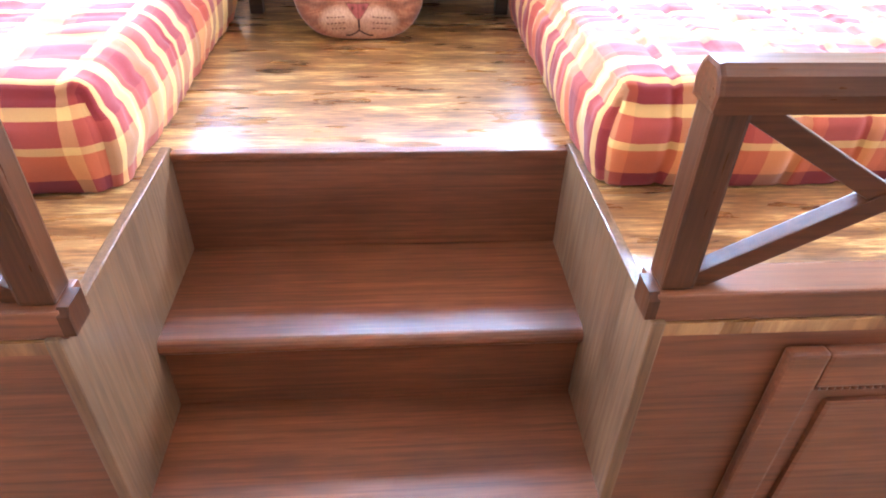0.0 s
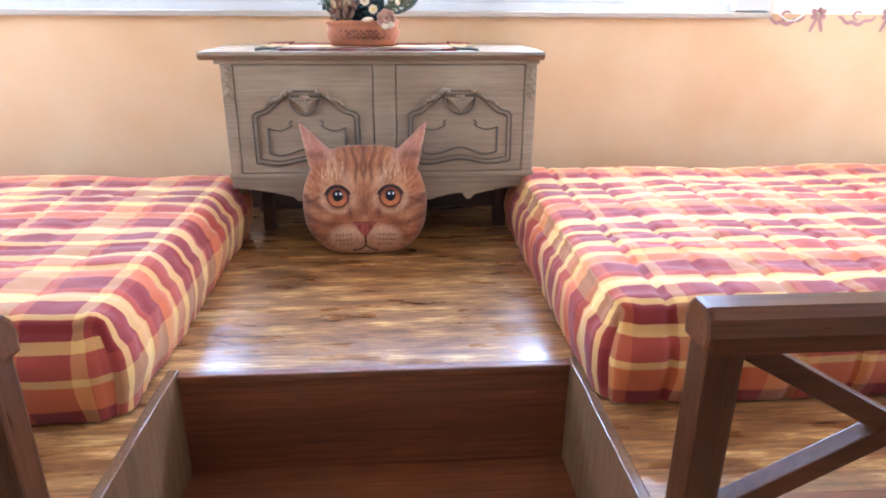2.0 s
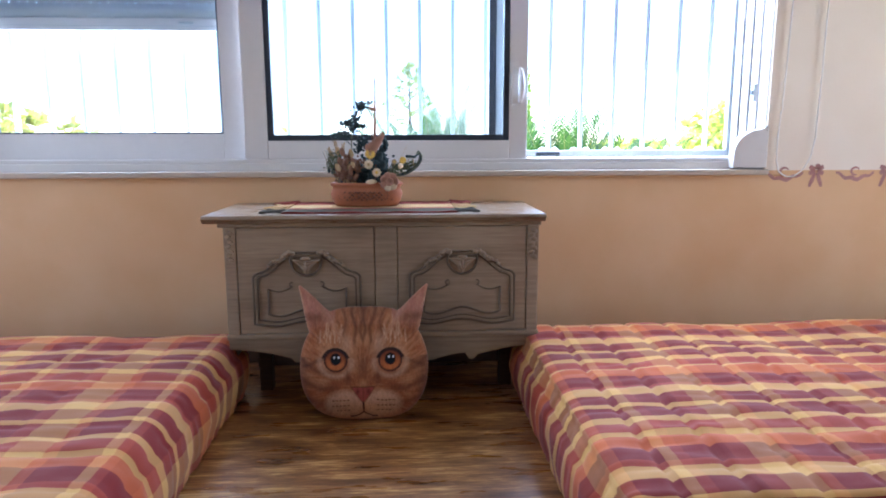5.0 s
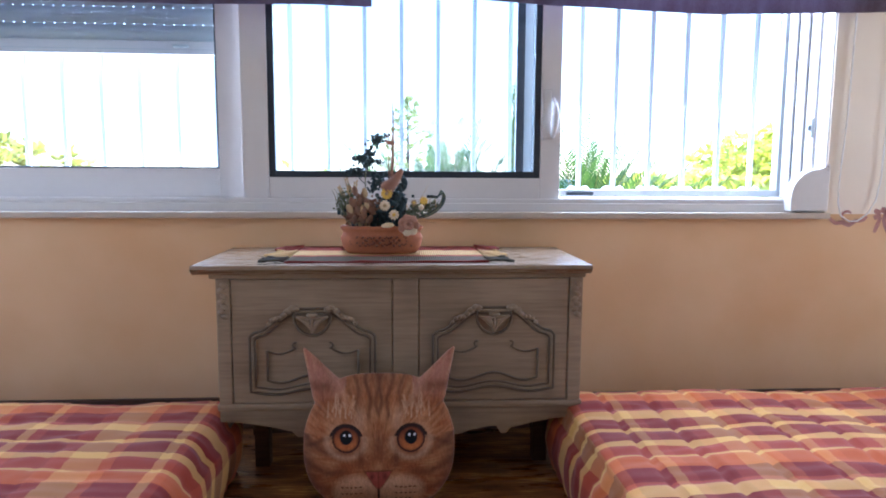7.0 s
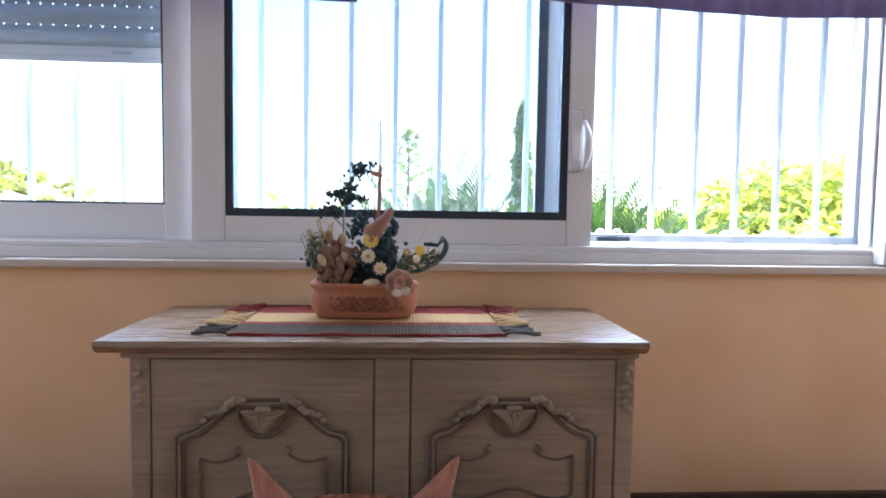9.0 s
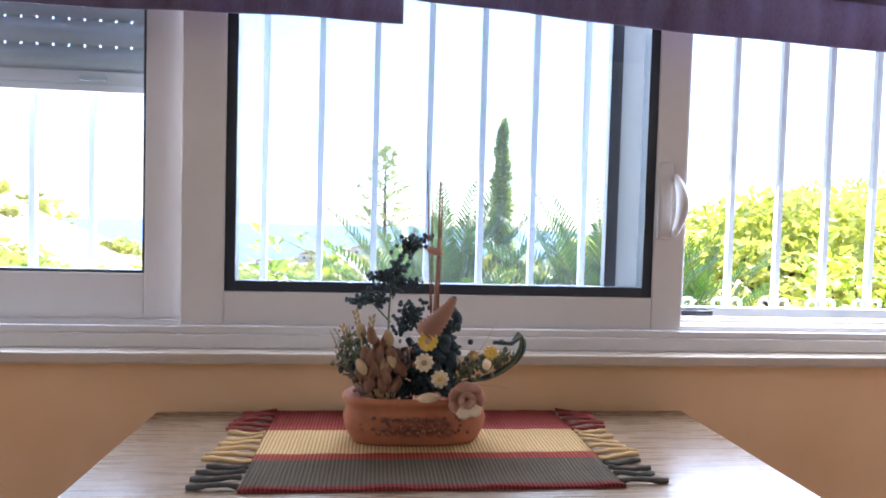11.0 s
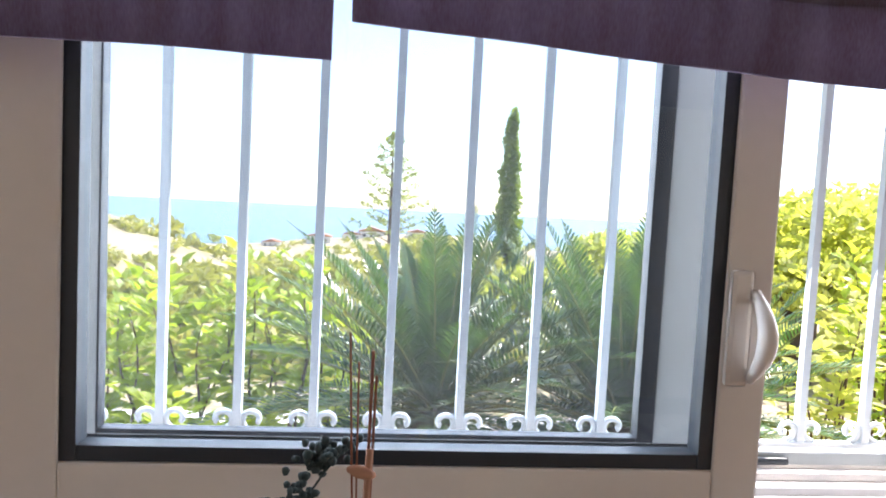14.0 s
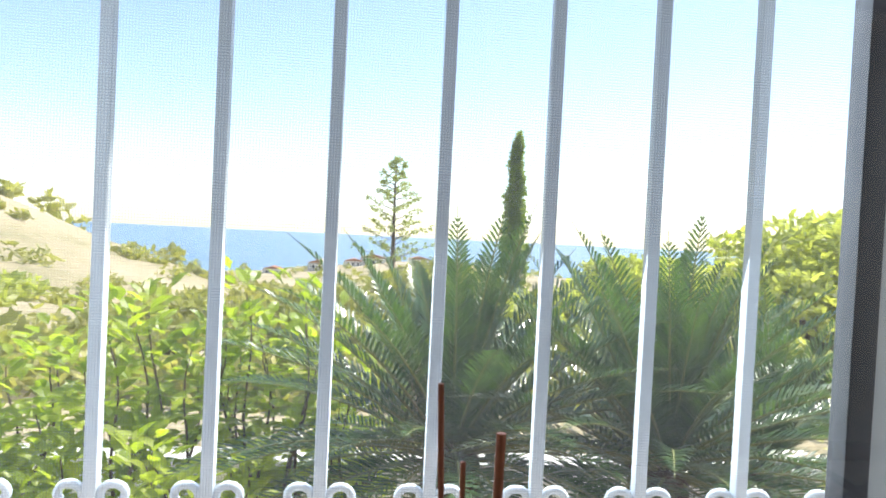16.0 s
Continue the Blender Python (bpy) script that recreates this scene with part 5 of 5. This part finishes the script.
# wood-shaving rose
c = px(6.4, 6.4, -0.040)
rose = part("rose", blob(bmesh.new(), c, 0.012, 0.010, 0.012), PINKP, arr, "large flower of curled wood shavings")
for k in range(14):
    a = 2 * math.pi * k / 7 + 0.4 * (k // 7)
    rr = 0.024 if k < 7 else 0.015
    bm = bmesh.new()
    blob(bm, (rr * 0.55, 0, 0), rr * 0.62, 0.0028, rr * 0.5, None, 8, 5)
    bm.transform(Matrix.Translation(c + Vector((0, -0.003 - 0.003 * (k // 7), 0))) @ Matrix.Rotation(a, 4, "Y") @ Matrix.Rotation(-0.5 if k < 7 else -0.9, 4, "Z"))
    part("petal", bm, CREAMP if k in (1, 2) else PINKP, rose)
# ridged horn
bm = bmesh.new()
a, b = px(0.9, 13.6, -0.022), px(4.9, 18.4, -0.018)
tube([a.lerp(b, i / 24) + Vector((0.004 * math.sin(math.pi * i / 24), 0, 0)) for i in range(25)],
     [max(0.004, (0.0185 * (1 - (i / 24) ** 0.9 * 0.72)) * (1 + 0.13 * math.cos(i * math.pi)) * min(1, 0.55 + i / 6)) for i in range(25)], 12, bm)
horn = part("horn", bm, HORN, arr, "ridged dried horn-shaped gourd")
part("horn_tip", blob(bmesh.new(), b, 0.004, 0.004, 0.0035), SAGE, horn)
# incense sticks with a small shell clip
for (u0, v0), (u1, v1), r in (((2.6, 5), (1.2, 34.5), 0.0009), ((2.7, 5), (2.9, 33.2), 0.0014), ((2.4, 5), (1.9, 32.4), 0.0008), ((2.9, 5), (3.2, 31.4), 0.0011)):
    part("incense_stick", tube([px(u0, v0, -0.006), px((u0 + u1) / 2, (v0 + v1) / 2, -0.008), px(u1, v1, -0.009)], r, 6), STICK, arr)
part("incense_stick", tube([px(2.5, 12, -0.008), px(2.95, 26, -0.009)], 0.0028, 8), HORN, arr, "thick stick")
part("shell_clip", blob(bmesh.new(), px(2.4, 24.3, -0.011), 0.0115, 0.004, 0.0048, Matrix.Rotation(0.25, 4, "Y")), PINKP, arr)
# twisted twig handle
for k in range(6):
    o = 0.0016 * k
    pts = [(0.055 + 0.012 * t + o * 0.4, DY - 0.004 + 0.003 * math.sin(k + t * 3), DT + 0.062 + 0.012 * t) for t in (0, 1)]
    pts += [(0.072 + 0.074 * math.sin(a) * (1 - 0.012 * k), DY - 0.004 + 0.003 * math.sin(k + a * 2), DT + 0.100 - 0.028 * math.cos(a * 1.15) + o * 0.5 + 0.010 * a) for a in [0.35 + 1.55 * i / 9 for i in range(10)]]
    pts += [(0.141 - 0.012 * i, DY + 0.002 * k - 0.006, DT + 0.124 - o * 0.4 + 0.001 * i) for i in (1, 2, 3)]
    part("twig", tube(pts, 0.0023, 5), SAGE if k % 2 else DARKLEAF, arr)
for i in range(26):
    u = rng.uniform(6.2, 13.2)
    stem(px(u, 9.0 + rng.random()), px(u + rng.uniform(-0.8, 1.6), 10.2 + 1.8 * rng.random(), rng.uniform(-0.02, 0.01)), 0.0010, SAGE if i % 2 else STRAWY)
seed_spray([px(6.2, 8.4), px(9, 9.6), px(11.5, 10.4)], 0.0065, 90, 0.0026, SAGE, "foliage")
for u, v, b in ((-9.6, 13.6, -0.010), (-10.2, 14.2, -0.016), (12.8, 6.5, 0.012), (11.0, 15.5, 0.004)):
    stem(px(u * 0.5, 7), px(u, v), 0.0004, STRAWY, b, "wisp")
# fill among the stems
seed_spray([px(-6, 8, 0.004), px(-1, 10, 0.006), px(4, 9, 0.006)], 0.013, 190, 0.0052, DARKLEAF, "foliage")
seed_spray([px(2.6, 9.5, 0.002), px(4.2, 13.5, 0.004)], 0.009, 70, 0.0056, DARKLEAF, "foliage")
seed_spray([px(5.5, 8.2, -0.004), px(8.5, 9.6, -0.004), px(11.5, 10.8, 0)], 0.0085, 110, 0.0036, SAGE, "foliage")
seed_spray([px(-8.5, 9.5, -0.004), px(-6.5, 13.2, -0.004)], 0.008, 100, 0.0028, SAGE, "foliage")
for i in range(10):
    bm = bmesh.new()
    blob(bm, px(-6.6 + 0.55 * i, 9.4 + 2.2 * math.sin(i * 2.1), -0.024), 0.0068, 0.0068, 0.0115, Matrix.Rotation(0.5 * math.sin(i * 3.3), 4, "Y"), 8, 6)
    part("seed_head", bm, RUSSET, arr)
seed_spray([px(-7, 7.5, -0.01), px(-3, 9.5, -0.01), px(0, 11, 0)], 0.010, 160, 0.0030, RUSSET, "foliage")
seed_spray([px(2, 10), px(4.4, 12)], 0.010, 120, 0.0034, DARKLEAF, "foliage")
seed_spray([px(-8.0, 8.2), px(-5.5, 11.5)], 0.009, 110, 0.0020, SAGE, "foliage")
arr.scale = (1.10, 1.10, 1.10)

# ---- outside ----
def ground_z(x, y):
    z = -26.5 * (1 - math.exp(-max(0, y - 7.5) / 150.0)) if y > 7.5 else 0.0
    hill = 19.0 * math.exp(-(((x + 72) / 42) ** 2 + ((y - 92) / 60) ** 2)) + 9.0 * math.exp(-(((x - 30) / 60) ** 2 + ((y - 420) / 110) ** 2))
    k = min(1, max(0, (y - 7.5) / 30))
    z += hill * k + k * 1.4 * noise.noise(Vector((x * 0.06, y * 0.06, 0))) + k * 0.5 * noise.noise(Vector((x * 0.23, y * 0.23, 2)))
    z -= 0.06
    if y > 470:
        z -= (y - 470) * 0.4
    return max(z, -60)


def earth():
    m, nt, b = base_mat("dry_earth", 0.95, spec=0.1)
    v = coords(nt)
    big, mid, fine = (node(nt, "ShaderNodeTexNoise", Scale=0.045, Detail=6.0), node(nt, "ShaderNodeTexNoise", Scale=0.6, Detail=6.0), node(nt, "ShaderNodeTexNoise", Scale=9.0, Detail=5.0))
    for n in (big, mid, fine):
        nt.links.new(v, n.inputs["Vector"])
    r = ramp(nt, [(0.44, (0.46, 0.38, 0.26)), (0.56, (0.34, 0.29, 0.17)), (0.66, (0.14, 0.15, 0.06))])
    nt.links.new(mixed(nt, 0.4, big.outputs["Color"], mid.outputs["Color"]), r.inputs[0])
    r2 = ramp(nt, [(0.3, (0.75, 0.75, 0.75)), (0.7, (1.1, 1.1, 1.1))])
    nt.links.new(fine.outputs[0], r2.inputs[0])
    nt.links.new(mixed(nt, 1.0, r.outputs[0], r2.outputs[0], "MULTIPLY"), b.inputs["Base Color"])
    bump(nt, b, fine.outputs[0], 0.5, 0.05)
    return m


bm = bmesh.new()
ys = [-120, -40, -12, -3.5, 0.5, 2.46, 3.5, 4.5, 5.5, 6.5, 7.5] + [7.5 + 1.13 ** k for k in range(1, 51)] + [560, 700]
xs_n = 60
rows_v = []
for y in ys:
    half = 8 + max(abs(y), 20 if y < 1 else 0) * 1.5
    rows_v.append([bm.verts.new((half * (i / xs_n * 2 - 1), y, ground_z(half * (i / xs_n * 2 - 1), y))) for i in range(xs_n + 1)])
for a, b in zip(rows_v, rows_v[1:]):
    for i in range(xs_n):
        bm.faces.new((a[i], a[i + 1], b[i + 1], b[i])).smooth = True
structure("ground", bm, earth(), "dry sandy hillside falling towards the sea", "ground")
m, nt, b = base_mat("sea_water", 0.25)
n = node(nt, "ShaderNodeTexNoise", Scale=0.02, Detail=6.0)
nt.links.new(coords(nt, (1, 3, 1)), n.inputs["Vector"])
r = ramp(nt, [(0.3, (0.010, 0.085, 0.20)), (0.7, (0.018, 0.12, 0.26))])
nt.links.new(n.outputs[0], r.inputs[0])
nt.links.new(r.outputs[0], b.inputs["Base Color"])
bump(nt, b, n.outputs[0], 0.4, 1.0)
bm = bmesh.new()
vs = [bm.verts.new(p) for p in ((-4800, 300, -24), (4800, 300, -24), (4800, 4900, -24), (-4800, 4900, -24))]
bm.faces.new(vs)
structure("water", bm, m, "calm blue sea reaching the horizon", "sea")

KERB = plain("whitewashed_kerb", (0.78, 0.76, 0.71), 0.8, vary=0.1)
structure("garden_kerb", box(-6, 6, 5.95, 6.2, -0.12, 0.20, 0.02), KERB, "low whitewashed garden kerb", "kerb")

CYCAD = leafy("cycad_leaflet", (0.014, 0.046, 0.026), (0.10, 0.185, 0.060), 0.28, 0.26)
RACHIS = plain("frond_rib", (0.20, 0.22, 0.07), 0.6, vary=0.2)
BARK = plain("rough_bark", (0.11, 0.075, 0.05), 0.95, vary=0.35, grain=40)
SHRUB = leafy("broad_leaf", (0.17, 0.25, 0.03), (0.44, 0.50, 0.07), 0.4, 0.55)
PINE = leafy("pine_needle", (0.20, 0.24, 0.10), (0.38, 0.40, 0.16), 0.6, 0.45)
GOLD = leafy("sunlit_foliage", (0.28, 0.31, 0.095), (0.56, 0.55, 0.20), 0.55, 0.5)
CYPRESS = leafy("cypress_scale", (0.12, 0.18, 0.05), (0.28, 0.34, 0.09), 0.6, 0.5)
SCRUB = leafy("dry_scrub", (0.22, 0.23, 0.08), (0.48, 0.44, 0.17), 0.7, 0.4)
rng = random.Random(77)


def frond(bm, ribs, origin, yaw, pitch, length, droop, leaflet, twist=0.0):
    """One arching feather frond: a tapering rib with two rows of narrow leaflets."""
    pts, p, ang = [], Vector(origin), pitch
    n = 22
    for i in range(n + 1):
        pts.append(p.copy())
        p = p + Vector((math.sin(yaw) * math.cos(ang), math.cos(yaw) * math.cos(ang), math.sin(ang))) * (length / n)
        ang -= droop / n * (0.5 + 1.0 * i / n)
    tube(pts, [0.0075 * (1 - 0.85 * i / n) for i in range(n + 1)], 5, ribs)
    per = 2
    for i in range(2, n):
        for q in range(per):
            t = q / per
            c = pts[i].lerp(pts[i + 1], t)
            d = (pts[i + 1] - pts[i]).normalized()
            side = d.cross(Vector((0, 0, 1))).normalized()
            up = side.cross(d).normalized()
            s01 = (i + t) / n
            ln = leaflet * (math.sin(math.pi * min(1, 0.12 + s01 * 0.93)) ** 0.6) * rng.uniform(0.85, 1.1)
            for s in (-1, 1):
                out = (side * s * 0.74 + d * (0.55 + 0.50 * s01) + up * (0.40 + rng.uniform(-0.12, 0.12))).normalized()
                w = d * 0.0078
                mid = c + out * ln * 0.55 - Vector((0, 0, ln * 0.03))
                tip = c + out * ln - Vector((0, 0, ln * 0.16))
                v = [bm.verts.new(c - w * 0.6), bm.verts.new(c + w * 0.6), bm.verts.new(mid + w), bm.verts.new(mid - w), bm.verts.new(tip)]
                bm.faces.new((v[0], v[1], v[2], v[3]))
                bm.faces.new((v[3], v[2], v[4]))


def cycad(x, y, z, count, length, lean, label):
    t = thing("sago_palm", (x, y, ground_z(x, y)), label, "palm", "sago palms")
    part("trunk", tube([(x, y, ground_z(x, y) - 0.05), (x + 0.02, y, z * 0.5), (x, y, z)], [0.16, 0.14, 0.11], 14), BARK, t)
    for k in range(count):
        bm, ribs = bmesh.new(), bmesh.new()
        a = 2 * math.pi * k * 0.381966
        lvl = (k + 0.5) / count
        pit = radians(82 - 92 * lvl + rng.uniform(-8, 8))
        frond(bm, ribs, (x + 0.05 * math.sin(a), y + 0.05 * math.cos(a), z + 0.05 - 0.10 * lvl), a + lean, pit, length * rng.uniform(0.82, 1.1) * (0.86 + 0.2 * lvl), radians(16 + 38 * lvl), 0.135)
        f = part("frond", bm, CYCAD, t)
        part("rib", ribs, RACHIS, f)
    return t


cycad(0.28, 4.30, 0.86, 84, 1.04, 0.2, "spreading dark green sago palm outside the window")
cycad(1.08, 4.20, 0.84, 90, 1.06, 0.9, "dense dark green sago palm with long arching fronds")
cycad(1.80, 4.7, 0.65, 44, 1.0, 1.7, "low sago palm at the garden edge")


def leaf_quad(bm, c, d, n, ln, w):
    """A folded pointed leaf of six faces."""
    d, n = d.normalized(), n.normalized()
    s = d.cross(n).normalized()
    n = s.cross(d)
    a, m1, m2, tip = c, c + d * ln * 0.35, c + d * ln * 0.7 - n * ln * 0.04, c + d * ln - n * ln * 0.14
    L1, R1 = m1 + s * w + n * w * 0.35, m1 - s * w + n * w * 0.35
    L2, R2 = m2 + s * w * 0.8 + n * w * 0.25, m2 - s * w * 0.8 + n * w * 0.25
    va, v1, v2, vt, l1, r1, l2, r2 = [bm.verts.new(p) for p in (a, m1, m2, tip, L1, R1, L2, R2)]
    for f in ((va, v1, l1), (va, r1, v1), (v1, v2, l2, l1), (v1, r1, r2, v2), (v2, vt, l2), (v2, r2, vt)):
        bm.faces.new(f)


def shrub(x, y, h, leaf, label, stems=5, material=None, spread=0.35):
    z0 = ground_z(x, y)
    t = thing("shrub", (x, y, z0), label, "shrub", "garden shrubs")
    wood_bm, lf = bmesh.new(), bmesh.new()
    for k in range(stems):
        a = 2 * math.pi * k / stems + rng.random()
        top = Vector((x + math.cos(a) * spread * rng.uniform(0.4, 1.0), y + math.sin(a) * spread * rng.uniform(0.4, 1), z0 + h * rng.uniform(0.72, 1.05)))
        base = Vector((x + 0.05 * math.cos(a), y + 0.05 * math.sin(a), z0 - 0.03))
        pts = [base.lerp(top, i / 10) + Vector((0.03 * math.sin(i * 0.9 + k), 0.03 * math.cos(i * 0.8 + k), 0)) for i in range(11)]
        tube(pts, [0.012 * (1 - 0.75 * i / 10) for i in range(11)], 5, wood_bm)
        for i in range(3, 11):
            for q in range(9):
                b = rng.uniform(0, 2 * math.pi)
                d = Vector((math.cos(b), math.sin(b), rng.uniform(-0.15, 0.75) + (0.5 if i > 8 else 0)))
                c = pts[i] + Vector((rng.uniform(-1, 1), rng.uniform(-1, 1), rng.uniform(-1, 1))) * 0.05 + d * rng.uniform(0.0, 0.10)
                leaf_quad(lf, c, d, Vector((rng.uniform(-0.4, 0.4), rng.uniform(-0.4, 0.4), 1)), leaf * rng.uniform(0.6, 1.15), leaf * 0.24)
    part("stem", wood_bm, BARK, t)
    part("leaves", lf, material or SHRUB, t)


shrub(-1.00, 4.75, 1.26, 0.115, "broad-leaved shrub with sunlit green leaves", 10)
shrub(-0.50, 5.00, 1.40, 0.115, "tall leafy shrub with sunlit green leaves", 10)
shrub(-1.75, 5.00, 1.15, 0.115, "broad-leaved shrub with drooping leaves", 9)
shrub(-0.15, 5.30, 1.05, 0.105, "low leafy shrub beside the palm", 9)
shrub(-2.6, 5.4, 1.25, 0.115, "broad-leaved sunlit shrub by the kerb", 10)
shrub(-0.75, 4.3, 0.85, 0.10, "low leafy shrub under the window", 9)
shrub(-1.35, 4.2, 0.80, 0.10, "low leafy shrub under the window", 9)
shrub(-2.1, 4.5, 0.95, 0.11, "low leafy shrub by the wall", 9)
shrub(2.6, 4.9, 1.25, 0.11, "leafy yellow-green climber over the kerb", 7, GOLD)
shrub(3.3, 5.3, 1.55, 0.12, "dense leafy shrub with yellowing leaves", 8)
shrub(4.2, 5.6, 1.6, 0.12, "dense leafy shrub in the garden", 8)


def clumped(bm, centre, rx, ry, rz, count, size):
    """A cloud of small leaf tufts with gaps."""
    for _ in range(count):
        while True:
            q = Vector((rng.uniform(-1, 1), rng.uniform(-1, 1), rng.uniform(-1, 1)))
            if 0.25 < q.length < 1 and noise.noise(q * 2.3 + Vector(centre)) > -0.18:
                break
        c = Vector(centre) + Vector((q.x * rx, q.y * ry, q.z * rz))
        for _ in range(3):
            d = Vector((rng.uniform(-1, 1), rng.uniform(-1, 1), rng.uniform(-0.4, 1))).normalized()
            s = d.cross(Vector((rng.uniform(-1, 1), rng.uniform(-1, 1), rng.uniform(-1, 1)))).normalized()
            ln = size * rng.uniform(0.6, 1.3)
            v = [bm.verts.new(c - s * ln * 0.16), bm.verts.new(c + s * ln * 0.16), bm.verts.new(c + d * ln * 0.6 + s * ln * 0.2), bm.verts.new(c + d * ln), bm.verts.new(c + d * ln * 0.6 - s * ln * 0.2)]
            bm.faces.new(v)


def tree(x, y, top, r, label, material, lumps=7, count=420, size=0.125, name="tree"):
    z0 = ground_z(x, y)
    t = thing(name, (x, y, z0), label, "tree", "garden trees")
    h = top - z0
    bm = tube([(x, y, z0 - 0.2), (x + 0.06 * r, y, z0 + h * 0.4), (x, y, z0 + h * 0.85)], [0.10 * r + 0.04, 0.07 * r + 0.03, 0.02], 8)
    crown = bmesh.new()
    for k in range(lumps):
        a = 2 * math.pi * k * 0.381966
        q = Vector((x + math.cos(a) * r * 0.55 * rng.uniform(0.5, 1.1), y + math.sin(a) * r * 0.55, z0 + h * rng.uniform(0.55, 0.86)))
        if k == 0:
            q = Vector((x, y, z0 + h * 0.88))
        tube([(x, y, z0 + h * 0.35), Vector((x, y, z0 + h * 0.5)).lerp(q, 0.6), q], [0.05 * r, 0.03 * r, 0.01], 5, bm)
        clumped(crown, q, r * rng.uniform(0.42, 0.62), r * 0.5, min(h * 0.14, r * 0.45) * rng.uniform(0.8, 1.2), count, size)
    part("trunk", bm, BARK, t)
    part("crown", crown, material, t)


tree(5.6, 9.6, 2.1, 1.9, "sunlit yellow-green tree beyond the garden", GOLD, 9)
tree(8.2, 11.0, 2.5, 2.3, "sunlit yellow-green tree with an open crown", GOLD, 9)
tree(4.4, 12.5, 1.5, 1.6, "bright yellow-green tree on the slope", GOLD, 7)
tree(-5.2, 9.0, 1.15, 1.5, "sunlit yellow-green tree on the slope", GOLD, 8)
tree(-3.0, 11.5, 0.55, 1.5, "pale green tree among dry scrub", SCRUB, 7)
tree(-0.9, 12.5, 0.75, 1.6, "pale green tree among dry scrub", SCRUB, 8)
tree(1.0, 14.5, 1.1, 1.8, "pale green tree behind the palms", SCRUB, 8)
tree(2.6, 11.5, 0.9, 1.3, "bright green tree behind the palms", GOLD, 7)
tree(-9.2, 13.0, 0.9, 2.1, "sunlit yellow-green tree on the slope", GOLD, 8)

# slender pine
pz = ground_z(0.21, 27)
t = thing("pine_tree", (0.21, 27, pz), "slender open pine with sparse needles", "tree")
bm, crown = tube([(0.21, 27, pz - 0.3), (0.25, 27, 0.5), (0.21, 27, 4.6)], [0.14, 0.09, 0.015], 8), bmesh.new()
for k in range(46):
    z = 0.2 + 4.4 * (k / 46)
    a = k * 2.4
    ln = (1.75 * (1 - k / 46) ** 0.8 + 0.18) * rng.uniform(0.5, 1.1)
    e = Vector((0.22 + math.cos(a) * ln, 27 + math.sin(a) * ln, z + 0.35 * ln))
    tube([(0.22, 27, z), e], [0.02, 0.006], 4, bm)
    for q in range(3):
        clumped(crown, Vector((0.22, 27, z)).lerp(e, 0.55 + 0.2 * q), 0.15, 0.15, 0.13, 7, 0.12)
part("trunk", bm, BARK, t)
part("crown", crown, PINE, t)

# cypress
cz = ground_z(3.28, 18.4)
t = thing("cypress", (3.28, 18.4, cz), "narrow pointed green cypress", "tree")
crown = bmesh.new()
for k in range(34):
    z = cz + 0.4 + (4.25 - cz - 0.4) * k / 33
    r = 0.50 * (1 - k / 33) ** 0.75 + 0.07
    clumped(crown, (3.28 + 0.03 * math.sin(k), 18.4, z), r, r, 0.18, 90, 0.13)
part("trunk", tube([(3.28, 18.4, cz - 0.2), (3.28, 18.4, 4.0)], [0.10, 0.01], 8), BARK, t)
part("crown", crown, CYPRESS, t)

# scrub on the slopes, one sheet of stuff, and pale houses by the shore
scrub = bmesh.new()
for _ in range(900):
    y = 9 + 90 * rng.random() ** 1.6
    x = rng.uniform(-1.25, 0.9) * (y + 4)
    if noise.noise(Vector((x * 0.05, y * 0.05, 7))) < -0.12 and x < -0.25 * y:
        continue
    r = rng.uniform(0.35, 0.9) * (1 + y / 60)
    clumped(scrub, (x, y, ground_z(x, y) + r * 0.3), r, r, r * 0.6, 26, 0.22 + y * 0.007)
for _ in range(420):
    y = 100 + 360 * rng.random()
    x = rng.uniform(-0.9, 0.9) * y
    r = rng.uniform(2.0, 4.5)
    clumped(scrub, (x, y, ground_z(x, y) + r * 0.3), r, r, r * 0.55, 20, 1.7)
tagged(solid("scrub", scrub, SCRUB), "dry green scrub scattered over the hillside", "scrub", kind="stuff")
HOUSE_WALL, ROOF = plain("pale_house_wall", (0.75, 0.70, 0.62), 0.9), plain("clay_roof", (0.40, 0.17, 0.09), 0.9)
for k, (x, y, w) in enumerate(((-38, 380, 14), (-20, 400, 11), (-8, 405, 16), (-62, 360, 10), (-70, 88, 7), (20, 390, 12))):
    z = ground_z(x, y)
    h = thing("house", (x, y, z), "small pale house with a clay roof far off near the shore", "house", "houses by the shore")
    wl = part("wall", box(x - w / 2, x + w / 2, y, y + w * 0.7, z - 1.5, z + w * 0.30), HOUSE_WALL, h)
    part("roof", prism([(x - w * 0.55, z + w * 0.30), (x + w * 0.55, z + w * 0.30), (x, z + w * 0.46)], "y", y - 0.4, y + w * 0.7 + 0.4), ROOF, h)
    for i in (-0.28, 0.0, 0.28):
        part("window", box(x + i * w - w * 0.05, x + i * w + w * 0.05, y - 0.1, y - 0.01, z + w * 0.08, z + w * 0.2), GASKET, wl)
